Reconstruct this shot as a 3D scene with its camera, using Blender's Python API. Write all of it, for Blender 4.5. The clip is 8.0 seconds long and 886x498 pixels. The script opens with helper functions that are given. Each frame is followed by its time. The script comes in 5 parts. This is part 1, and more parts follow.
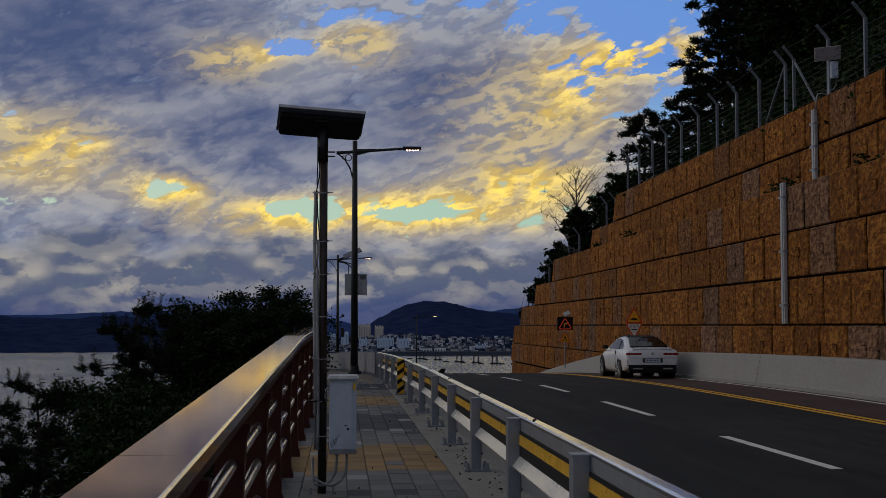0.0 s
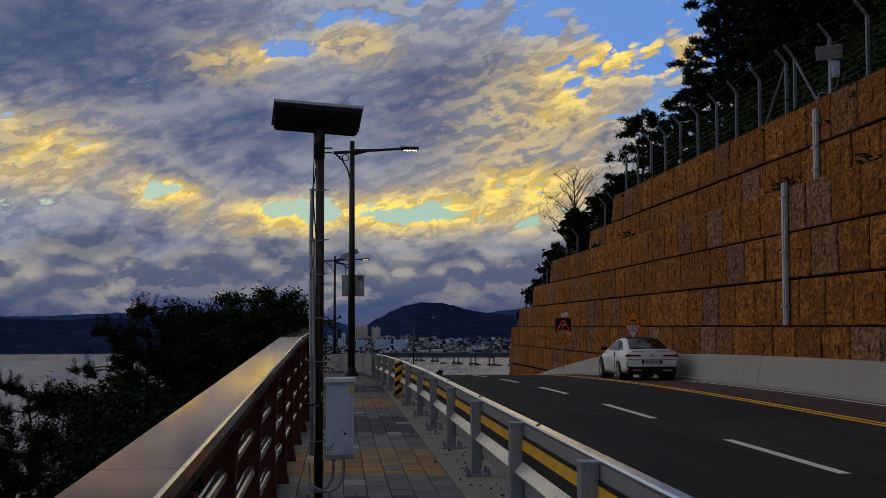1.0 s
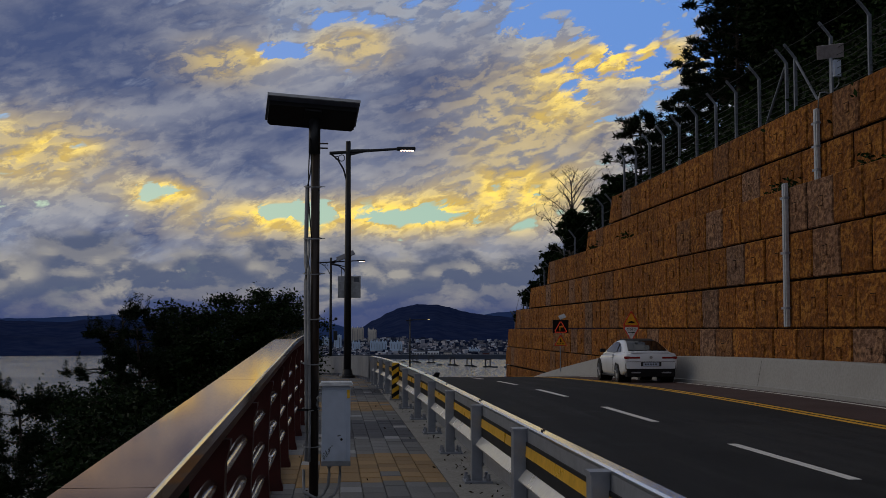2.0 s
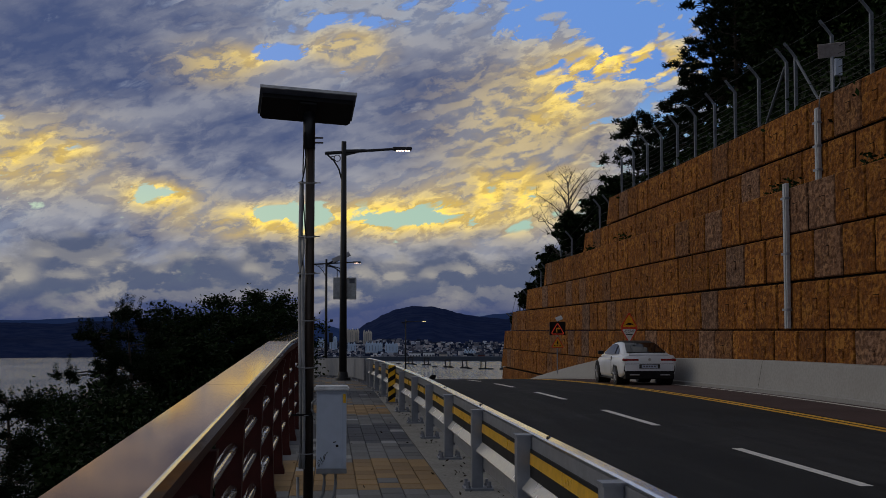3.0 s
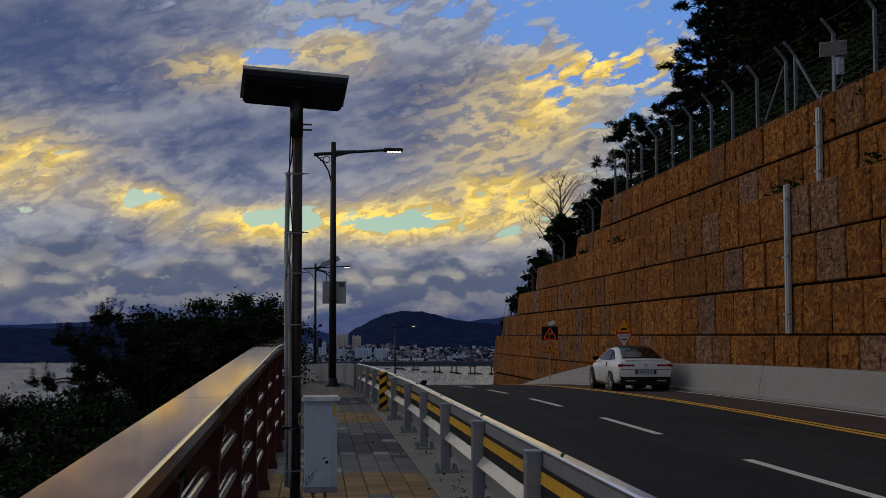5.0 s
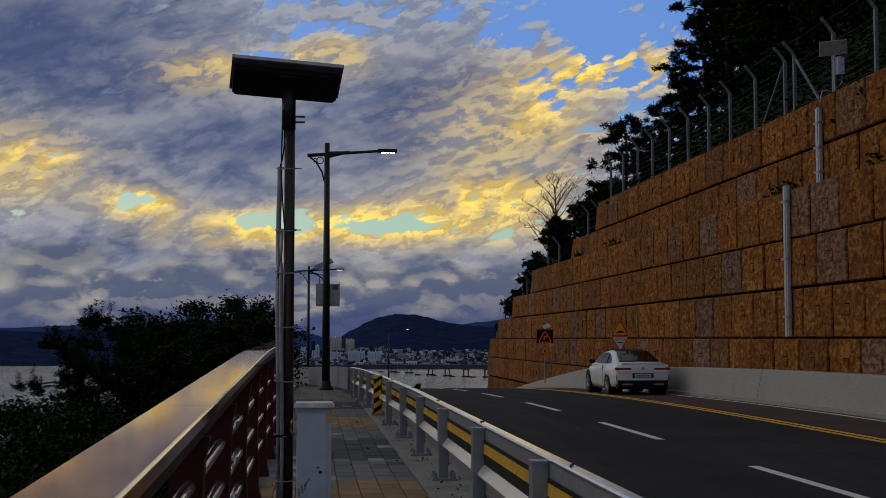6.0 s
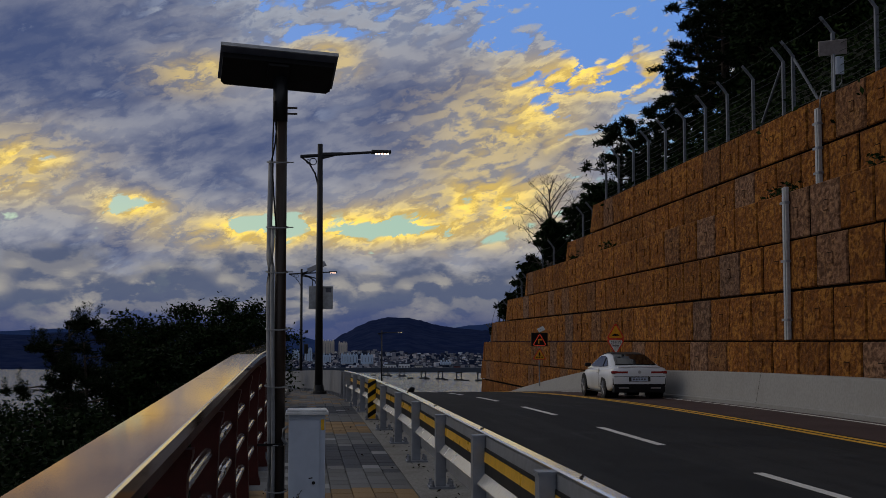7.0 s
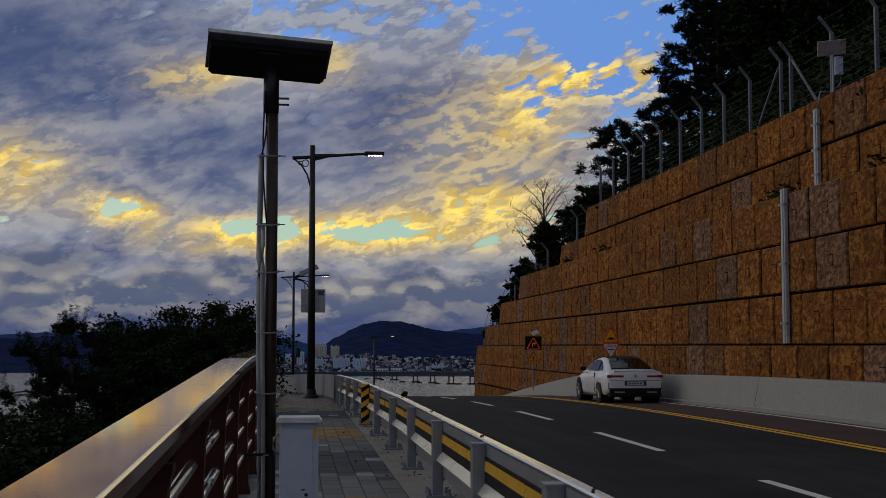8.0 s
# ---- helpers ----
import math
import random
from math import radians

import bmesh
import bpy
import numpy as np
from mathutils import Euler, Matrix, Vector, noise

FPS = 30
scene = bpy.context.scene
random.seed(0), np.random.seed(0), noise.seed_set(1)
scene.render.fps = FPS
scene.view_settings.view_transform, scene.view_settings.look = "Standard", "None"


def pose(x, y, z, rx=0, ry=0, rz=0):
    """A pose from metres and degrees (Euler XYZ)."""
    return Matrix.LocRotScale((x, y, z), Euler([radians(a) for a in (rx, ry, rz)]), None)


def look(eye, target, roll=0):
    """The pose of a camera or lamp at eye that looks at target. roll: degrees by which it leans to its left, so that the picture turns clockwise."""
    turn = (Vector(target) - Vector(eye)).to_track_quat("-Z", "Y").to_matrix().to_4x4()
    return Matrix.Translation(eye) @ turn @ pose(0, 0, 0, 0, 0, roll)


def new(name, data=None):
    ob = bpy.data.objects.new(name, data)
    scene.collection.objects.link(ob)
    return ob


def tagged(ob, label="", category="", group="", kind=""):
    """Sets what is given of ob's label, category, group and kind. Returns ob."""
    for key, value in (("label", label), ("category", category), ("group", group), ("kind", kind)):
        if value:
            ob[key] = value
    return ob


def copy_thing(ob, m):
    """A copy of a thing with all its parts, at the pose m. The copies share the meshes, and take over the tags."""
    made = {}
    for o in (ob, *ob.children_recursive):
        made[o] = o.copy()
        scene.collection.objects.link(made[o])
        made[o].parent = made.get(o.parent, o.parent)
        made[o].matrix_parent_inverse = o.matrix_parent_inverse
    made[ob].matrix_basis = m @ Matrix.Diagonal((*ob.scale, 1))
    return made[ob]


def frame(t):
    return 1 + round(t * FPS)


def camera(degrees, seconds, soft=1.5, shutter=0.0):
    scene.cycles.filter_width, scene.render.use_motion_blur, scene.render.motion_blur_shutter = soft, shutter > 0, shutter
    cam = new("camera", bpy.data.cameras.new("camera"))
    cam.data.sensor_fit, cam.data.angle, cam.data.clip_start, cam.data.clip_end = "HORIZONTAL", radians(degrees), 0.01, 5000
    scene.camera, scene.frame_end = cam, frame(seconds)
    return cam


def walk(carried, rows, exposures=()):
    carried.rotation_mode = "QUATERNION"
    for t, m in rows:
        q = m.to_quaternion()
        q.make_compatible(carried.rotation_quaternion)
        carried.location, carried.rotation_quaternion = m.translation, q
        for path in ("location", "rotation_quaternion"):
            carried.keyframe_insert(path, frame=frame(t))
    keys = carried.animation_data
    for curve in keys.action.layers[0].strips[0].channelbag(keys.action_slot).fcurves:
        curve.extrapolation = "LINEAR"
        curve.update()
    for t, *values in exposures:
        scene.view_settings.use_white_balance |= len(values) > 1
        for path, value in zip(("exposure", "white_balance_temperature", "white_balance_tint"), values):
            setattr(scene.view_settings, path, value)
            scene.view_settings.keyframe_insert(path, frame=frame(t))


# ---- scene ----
cam = camera(37.4, 8.0, 0.8)
# seconds, x, y, z, yaw, pitch, roll: carried along the pavement, parallel to the guardrail
ROWS = [
    (0.0, 0.0, -1.911, 1.5, -4.42, 3.36, 0.0),
    (0.5, 0.0, -1.742, 1.5, -4.48, 3.39, 0.0),
    (1.0, 0.0, -1.560, 1.5, -4.55, 3.42, 0.0),
    (1.5, 0.0, -1.366, 1.5, -4.63, 3.46, 0.0),
    (3.0, 0.0, -0.728, 1.5, -4.92, 3.58, 0.0),
    (3.5, 0.0, -0.501, 1.5, -5.02, 3.63, 0.0),
    (4.0, 0.0, -0.270, 1.5, -5.14, 3.69, 0.0),
    (4.5, 0.0, -0.036, 1.5, -5.26, 3.74, 0.0),
    (6.0, 0.0, 0.684, 1.5, -5.68, 3.93, 0.0),
    (6.5, 0.0, 0.923, 1.5, -5.83, 4.00, 0.0),
    (7.0, 0.0, 1.159, 1.5, -5.99, 4.07, 0.0),
    (7.5, 0.0, 1.394, 1.5, -6.16, 4.15, 0.0),
    (8.0, 0.0, 1.625, 1.5, -6.33, 4.23, 0.0),
]
walk(cam, [(t, pose(x, y, z, 90 + pitch, roll, yaw)) for t, x, y, z, yaw, pitch, roll in ROWS])

# ---- light: a cloudy evening sky, with the low sun behind the clouds ----
world = bpy.data.worlds.new("evening_sky")
scene.world = world
world.use_nodes = True
WT = world.node_tree
WT.nodes.clear()


class Net:
    """Short hand for building node trees."""

    def __init__(self, tree):
        self.tree = tree

    def node(self, kind):
        return self.tree.nodes.new(kind)

    def put(self, socket, value):
        if hasattr(value, "is_linked"):
            self.tree.links.new(value, socket)
        else:
            socket.default_value = value

    def math(self, op, a, b=0.0, c=0.0, clamp=False):
        n = self.node("ShaderNodeMath")
        n.operation, n.use_clamp = op, clamp
        for s, v in zip(n.inputs, (a, b, c)):
            self.put(s, v)
        return n.outputs[0]

    def ramp(self, x, lo, hi, out0=0.0, out1=1.0):
        n = self.node("ShaderNodeMapRange")
        n.interpolation_type = "SMOOTHSTEP"
        for s, v in zip(n.inputs, (x, lo, hi, out0, out1)):
            self.put(s, v)
        return n.outputs[0]

    def mix(self, f, a, b, how="MIX"):
        n = self.node("ShaderNodeMix")
        n.data_type, n.blend_type = "RGBA", how
        self.put(n.inputs[0], f)
        self.put(n.inputs[6], (*a, 1) if isinstance(a, tuple) else a)
        self.put(n.inputs[7], (*b, 1) if isinstance(b, tuple) else b)
        return n.outputs[2]

    def noise(self, vec, scale, detail=4.0, rough=0.55, warp=0.0):
        n = self.node("ShaderNodeTexNoise")
        self.put(n.inputs["Vector"], vec)
        for key, v in (("Scale", scale), ("Detail", detail), ("Roughness", rough), ("Distortion", warp)):
            self.put(n.inputs[key], v)
        return n.outputs[0]

    def voronoi(self, vec, scale, feature="F1"):
        n = self.node("ShaderNodeTexVoronoi")
        n.feature = feature
        self.put(n.inputs["Vector"], vec)
        self.put(n.inputs["Scale"], scale)
        return n.outputs[0]

    def vec(self, x, y, z=0.0):
        n = self.node("ShaderNodeCombineXYZ")
        for s, v in zip(n.inputs, (x, y, z)):
            self.put(s, v)
        return n.outputs[0]

    def xyz(self, v):
        n = self.node("ShaderNodeSeparateXYZ")
        self.put(n.inputs[0], v)
        return n.outputs

    def blob(self, u, v, u0, v0, du, dv):
        """A soft hill of height 1 round (u0, v0)."""
        a = self.math("DIVIDE", self.math("SUBTRACT", u, u0), du)
        b = self.math("DIVIDE", self.math("SUBTRACT", v, v0), dv)
        r = self.math("ADD", self.math("MULTIPLY", a, a), self.math("MULTIPLY", b, b))
        return self.math("EXPONENT", self.math("MULTIPLY", r, -1.0))


def build_sky():
    k = Net(WT)
    ray = k.node("ShaderNodeTexCoord").outputs["Generated"]
    dx, dy, dz = k.xyz(ray)
    # azimuth from the middle of the view and height, both in degrees
    u = k.math("SUBTRACT", k.math("MULTIPLY", k.math("ARCTAN2", dx, dy), 57.2958), 5.26)
    v = k.math("MULTIPLY", k.math("ARCSINE", dz), 57.2958)
    sky = k.node("ShaderNodeTexSky")
    sky.sky_type, sky.sun_disc, sky.sun_elevation, sky.sun_rotation = "NISHITA", False, radians(9), radians(-12)
    clear = k.mix(1.0, sky.outputs[0], (0.06, 0.06, 0.06), "MULTIPLY")
    high = k.ramp(v, 5.0, 11.5)
    clear = k.mix(0.95, clear, k.mix(high, (0.36, 0.56, 0.47), (0.13, 0.29, 0.70)))

    def hills(rows):
        total = None
        for u0, v0, du, dv, h in rows:
            one = k.math("MULTIPLY", k.blob(u, v, u0, v0, du, dv), h)
            total = one if total is None else k.math("ADD", total, one)
        return total

    def cloud(lift, shift):
        """Broken cloud, drawn up to the right: a soft deck, heaps and small shreds; lift and shift move the place asked for."""
        vv, uu = k.math("ADD", v, lift), k.math("ADD", u, shift)
        tilt = k.math("SUBTRACT", vv, k.math("MULTIPLY", uu, 0.22))
        p = k.vec(k.math("MULTIPLY", uu, 0.085), k.math("MULTIPLY", tilt, 0.165), 3.7)
        big = k.noise(p, 1.5, 2.0, 0.5)
        mid = k.noise(p, 3.8, 3.0, 0.5, 0.3)
        heap = k.noise(p, 8.6, 10.0, 0.62, 0.30)
        cells = k.voronoi(k.vec(k.math("MULTIPLY", uu, 0.085), k.math("MULTIPLY", tilt, 0.19), k.math("MULTIPLY", heap, 0.35)), 12.5, "SMOOTH_F1")
        body = k.math("ADD", k.math("ADD", k.math("MULTIPLY", big, 0.18), k.math("MULTIPLY", mid, 0.30)),
                      k.math("ADD", k.math("MULTIPLY", heap, 0.42), k.math("MULTIPLY", k.math("SUBTRACT", 0.7, cells), 0.15)))
        return body, big, mid, heap

    body, big, mid, heap = cloud(0.0, 0.0)
    above = cloud(0.36, 0.16)[0]
    # the side of each heap that is turned to the light
    lit = k.ramp(k.math("SUBTRACT", body, above), -0.035, 0.050)
    # thicker and thinner cover
    bias = hills([(-17.0, 12.6, 7.0, 3.2, 0.22), (-8.0, 8.4, 7.0, 2.1, 0.22), (0.0, 11.0, 3.2, 2.2, 0.16), (-15.0, 3.9, 5.0, 1.0, 0.13), (4.0, 2.6, 12.0, 1.2, 0.08), (4.5, 8.2, 3.6, 1.8, 0.09),
                  (7.0, 13.9, 4.5, 1.7, -0.17), (-0.5, 14.6, 6.0, 0.9, -0.06), (15.0, 11.5, 5.0, 4.0, -0.12), (-7.6, 5.15, 1.9, 0.42, -0.19), (-2.2, 4.95, 2.6, 0.36, -0.15),
                  (-7.6, 12.0, 1.3, 0.55, -0.19), (-12.6, 5.95, 0.9, 0.30, -0.12), (-15.9, 7.7, 1.1, 0.35, -0.12), (-4.4, 12.3, 1.2, 0.45, 0.08), (-4.6, 13.4, 2.6, 0.5, -0.12), (-10.2, 11.5, 1.6, 0.6, 0.05)])
    dens = k.math("ADD", k.math("ADD", body, 0.045), bias)
    cover = k.ramp(dens, 0.455, 0.50)
    thick = k.ramp(dens, 0.50, 0.64)
    # where the low sun reaches the cloud
    warm = hills([(-18.0, 7.4, 3.4, 1.5, 1.1), (-10.0, 11.5, 2.0, 0.8, 1.2), (-4.4, 12.2, 1.5, 0.7, 1.5), (-12.5, 5.8, 1.7, 0.65, 1.1), (-8.6, 4.7, 3.4, 0.8, 1.1), (-2.4, 5.0, 3.6, 1.0, 1.1),
                  (2.6, 6.2, 3.2, 1.9, 1.0), (3.4, 9.6, 3.4, 1.9, 1.0), (8.0, 11.6, 3.4, 0.8, 1.2)])
    warm = k.math("MINIMUM", warm, 1.0)
    fold = k.ramp(k.math("ADD", k.math("ADD", k.math("MULTIPLY", big, 0.40), k.math("MULTIPLY", mid, 0.40)), k.math("MULTIPLY", heap, 0.20)), 0.40, 0.60)
    shade = k.math("ADD", k.math("MULTIPLY", fold, 0.84), k.math("MULTIPLY", lit, 0.16))
    gloom = k.math("MINIMUM", hills([(-18.0, 13.0, 7.0, 3.0, 1.0), (-7.0, 8.6, 6.0, 1.7, 0.75), (-0.5, 10.6, 2.2, 1.6, 0.6)]), 1.0)
    shade = k.math("MULTIPLY", shade, k.math("SUBTRACT", 1.0, k.math("MULTIPLY", gloom, 0.74)))
    belly = k.mix(shade, (0.062, 0.089, 0.195), (0.335, 0.345, 0.395))
    belly = k.mix(k.math("MULTIPLY", warm, 0.75), belly, k.mix(lit, (0.29, 0.27, 0.26), (0.72, 0.54, 0.22)))
    gold = k.mix(lit, (0.66, 0.46, 0.13), (1.20, 0.86, 0.17))
    edge = k.mix(warm, k.mix(lit, (0.20, 0.235, 0.34), (0.34, 0.37, 0.44)), gold)
    col = k.mix(cover, clear, k.mix(thick, edge, belly))
    # the low bank: grey heaps with paler heads over a slate-blue base
    def bank_noise(lift):
        q = k.vec(k.math("MULTIPLY", u, 0.12), k.math("MULTIPLY", k.math("ADD", v, lift), 0.22), 9.1)
        n = k.noise(q, 2.9, 9.0, 0.58, 0.15)
        c = k.voronoi(k.vec(k.math("MULTIPLY", u, 0.11), k.math("MULTIPLY", k.math("ADD", v, lift), 0.19), k.math("MULTIPLY", n, 0.5)), 5.5, "SMOOTH_F1")
        return k.math("ADD", k.math("MULTIPLY", n, 0.60), k.math("MULTIPLY", k.math("SUBTRACT", 0.75, c), 0.40)), n
    bn, n0 = bank_noise(0.0)
    head = k.ramp(k.math("SUBTRACT", bn, bank_noise(0.32)[0]), -0.03, 0.05)
    low = k.ramp(k.math("ADD", v, k.math("MULTIPLY", k.math("SUBTRACT", n0, 0.5), 4.0)), 3.0, 4.1, 1.0, 0.0)
    tone = k.math("ADD", k.math("MULTIPLY", head, 0.40), k.math("MULTIPLY", k.ramp(bn, 0.40, 0.58), 0.60))
    bank = k.mix(tone, (0.088, 0.110, 0.182), (0.350, 0.330, 0.305))
    bank = k.mix(k.ramp(k.math("ADD", v, k.math("MULTIPLY", k.math("SUBTRACT", n0, 0.5), 2.0)), 0.4, 2.0, 0.92, 0.0), bank, (0.038, 0.058, 0.165))
    col = k.mix(k.math("MULTIPLY", low, 0.96), col, bank)
    # outside the view the same broken cloud goes on, thinner and brighter overhead and behind
    away = k.math("MAXIMUM", k.ramp(v, 16.0, 34.0), k.ramp(k.math("ABSOLUTE", u), 32.0, 60.0))
    rest = k.mix(k.ramp(mid, 0.4, 0.6), (0.13, 0.145, 0.19), (0.24, 0.245, 0.265))
    col = k.mix(away, col, rest)
    east = k.math("MULTIPLY", k.ramp(k.math("ABSOLUTE", u), 60.0, 130.0), k.ramp(v, 25.0, 60.0, 1.0, 0.0))
    col = k.mix(east, col, k.mix(k.ramp(mid, 0.4, 0.6), (0.17, 0.19, 0.24), (0.27, 0.285, 0.325)))
    bg = k.node("ShaderNodeBackground")
    k.put(bg.inputs[0], col)
    bg.inputs[1].default_value = 1.0
    k.put(k.node("ShaderNodeOutputWorld").inputs[0], bg.outputs[0])


build_sky()
sun = new("sun", bpy.data.lights.new("sun", "SUN"))
sun.data.energy, sun.data.angle, sun.data.color = 0.5, radians(45), (1.0, 0.86, 0.66)
sun.matrix_world = look((-40, 42, 26), (8, 20, 0))

# ---- materials ----
def material(name, base, rough=0.6, metal=0.0, second=None, grain=8.0, spots=0.9, relief=0.0, relief_scale=60.0, per_piece=0.0, stain=None, gloss=0.3, spec=0.5):
    """A procedural surface: two tones mixed at two scales, uneven gloss, fine relief, and a tint of its own for each piece."""
    m = bpy.data.materials.new(name)
    m.use_nodes = True
    k = Net(m.node_tree)
    bsdf = m.node_tree.nodes["Principled BSDF"]
    at = k.node("ShaderNodeTexCoord").outputs["Object"]
    second = second or tuple(c * 0.72 for c in base)
    fine = k.noise(at, grain, 6.0, 0.6)
    broad = k.noise(at, spots, 4.0, 0.6)
    col = k.mix(k.ramp(fine, 0.35, 0.68), base, second)
    col = k.mix(k.math("MULTIPLY", k.ramp(broad, 0.45, 0.75), 0.45), col, stain or tuple(c * 0.6 for c in second))
    if per_piece:
        rnd = k.node("ShaderNodeObjectInfo").outputs["Random"]
        hsv = k.node("ShaderNodeHueSaturation")
        k.put(hsv.inputs["Value"], k.math("ADD", k.math("MULTIPLY", rnd, 2 * per_piece), 1.0 - per_piece))
        k.put(hsv.inputs["Color"], col)
        col = hsv.outputs[0]
    k.put(bsdf.inputs["Base Color"], col)
    k.put(bsdf.inputs["Roughness"], k.math("ADD", k.math("MULTIPLY", k.math("SUBTRACT", broad, 0.5), gloss), rough, clamp=True))
    bsdf.inputs["Metallic"].default_value = metal
    bsdf.inputs["Specular IOR Level"].default_value = spec
    if relief:
        b = k.node("ShaderNodeBump")
        b.inputs["Strength"].default_value = 0.6
        b.inputs["Distance"].default_value = relief
        k.put(b.inputs["Height"], k.noise(at, relief_scale, 5.0, 0.6))
        k.put(bsdf.inputs["Normal"], b.outputs[0])
    return m


def glowing(name, colour, strength):
    m = bpy.data.materials.new(name)
    m.use_nodes = True
    b = m.node_tree.nodes["Principled BSDF"]
    b.inputs["Base Color"].default_value = (*colour, 1)
    b.inputs["Emission Color"].default_value = (*colour, 1)
    b.inputs["Emission Strength"].default_value = strength
    return m


def rock_face(name):
    """Split-faced precast concrete stained in rust, ochre and grey; each panel has its own tone."""
    m = bpy.data.materials.new(name)
    m.use_nodes = True
    k = Net(m.node_tree)
    bsdf = m.node_tree.nodes["Principled BSDF"]
    info = k.node("ShaderNodeObjectInfo")
    rnd = info.outputs["Random"]
    at = k.node("ShaderNodeVectorMath")
    k.put(at.inputs[0], k.node("ShaderNodeTexCoord").outputs["Object"])
    k.put(at.inputs[1], k.vec(k.math("MULTIPLY", rnd, 31.0), k.math("MULTIPLY", rnd, 57.0), k.math("MULTIPLY", rnd, 13.0)))
    ax, ay, az = k.xyz(at.outputs[0])
    at = k.vec(ax, k.math("MULTIPLY", ay, 0.75), az)
    patch = k.noise(at, 2.2, 3.0, 0.55, 0.3)
    chips = k.noise(at, 8.0, 4.0, 0.55, 0.5)
    dust = k.noise(at, 40.0, 4.0, 0.6)
    lumps = k.voronoi(at, 7.5, "SMOOTH_F1")
    dark, rust, ochre, grey = (0.130, 0.046, 0.010), (0.240, 0.086, 0.014), (0.48, 0.22, 0.042), (0.26, 0.18, 0.145)
    col = k.mix(k.ramp(chips, 0.34, 0.60), dark, rust)
    col = k.mix(k.math("MULTIPLY", k.ramp(k.math("ADD", k.math("MULTIPLY", chips, 0.6), k.math("MULTIPLY", patch, 0.4)), 0.48, 0.62), 0.55), col, ochre)
    greyed = k.math("MULTIPLY", k.ramp(rnd, 0.74, 0.96), 0.65)
    col = k.mix(greyed, col, k.mix(k.ramp(chips, 0.42, 0.6), (0.11, 0.075, 0.06), grey))
    col = k.mix(k.math("MULTIPLY", k.ramp(dust, 0.52, 0.72), 0.4), col, (0.07, 0.03, 0.010))
    hsv = k.node("ShaderNodeHueSaturation")
    k.put(hsv.inputs["Value"], k.math("ADD", 0.8, k.math("MULTIPLY", k.math("FRACT", k.math("MULTIPLY", rnd, 7.3)), 0.42)))
    k.put(hsv.inputs["Color"], col)
    k.put(bsdf.inputs["Base Color"], hsv.outputs[0])
    bsdf.inputs["Roughness"].default_value = 0.9
    bsdf.inputs["Specular IOR Level"].default_value = 0.2
    b = k.node("ShaderNodeBump")
    b.inputs["Strength"].default_value = 1.0
    b.inputs["Distance"].default_value = 0.09
    k.put(b.inputs["Height"], k.math("ADD", k.math("ADD", chips, k.math("MULTIPLY", lumps, 0.7)), k.math("MULTIPLY", dust, 0.2)))
    k.put(bsdf.inputs["Normal"], b.outputs[0])
    return m


def asphalt():
    """Worn asphalt: pale grit, sealed darker patches, streaks along the lanes."""
    m = bpy.data.materials.new("asphalt")
    m.use_nodes = True
    k = Net(m.node_tree)
    bsdf = m.node_tree.nodes["Principled BSDF"]
    at = k.node("ShaderNodeTexCoord").outputs["Object"]
    x, y, z = k.xyz(at)
    lanes = k.noise(k.vec(k.math("MULTIPLY", x, 1.5), k.math("MULTIPLY", y, 0.09), 0.0), 1.0, 5.0, 0.62)
    blots = k.noise(at, 0.55, 6.0, 0.66, 0.4)
    grit = k.noise(at, 70.0, 3.0, 0.7)
    col = k.mix(k.ramp(blots, 0.38, 0.62), (0.008, 0.009, 0.011), (0.026, 0.027, 0.030))
    col = k.mix(k.math("MULTIPLY", k.ramp(lanes, 0.45, 0.65), 0.55), col, (0.040, 0.040, 0.042))
    col = k.mix(k.math("MULTIPLY", k.ramp(grit, 0.55, 0.75), 0.5), col, (0.060, 0.060, 0.060))
    k.put(bsdf.inputs["Base Color"], col)
    k.put(bsdf.inputs["Roughness"], k.ramp(blots, 0.3, 0.7, 0.72, 0.95))
    bsdf.inputs["Specular IOR Level"].default_value = 0.15
    b = k.node("ShaderNodeBump")
    b.inputs["Strength"].default_value = 0.5
    b.inputs["Distance"].default_value = 0.006
    k.put(b.inputs["Height"], k.noise(at, 160.0, 4.0, 0.7))
    k.put(bsdf.inputs["Normal"], b.outputs[0])
    return m


def leaf_material(name, a, b):
    m = bpy.data.materials.new(name)
    m.use_nodes = True
    k = Net(m.node_tree)
    bsdf = m.node_tree.nodes["Principled BSDF"]
    isl = k.node("ShaderNodeNewGeometry").outputs["Random Per Island"]
    k.put(bsdf.inputs["Base Color"], k.mix(isl, a, b))
    bsdf.inputs["Roughness"].default_value = 0.65
    bsdf.inputs["Specular IOR Level"].default_value = 0.05
    return m


def town_walls(name):
    """Painted houses of mixed tone, most of them dull, a few bright."""
    m = bpy.data.materials.new(name)
    m.use_nodes = True
    k = Net(m.node_tree)
    bsdf = m.node_tree.nodes["Principled BSDF"]
    isl = k.node("ShaderNodeNewGeometry").outputs["Random Per Island"]
    other = k.math("FRACT", k.math("MULTIPLY", isl, 17.0))
    wall = k.mix(other, (0.70, 0.80, 0.98), (0.82, 0.74, 0.72))
    k.put(bsdf.inputs["Base Color"], k.mix(k.math("POWER", isl, 3.0), (0.022, 0.034, 0.075), wall))
    bsdf.inputs["Roughness"].default_value = 0.9
    bsdf.inputs["Specular IOR Level"].default_value = 0.0
    return m


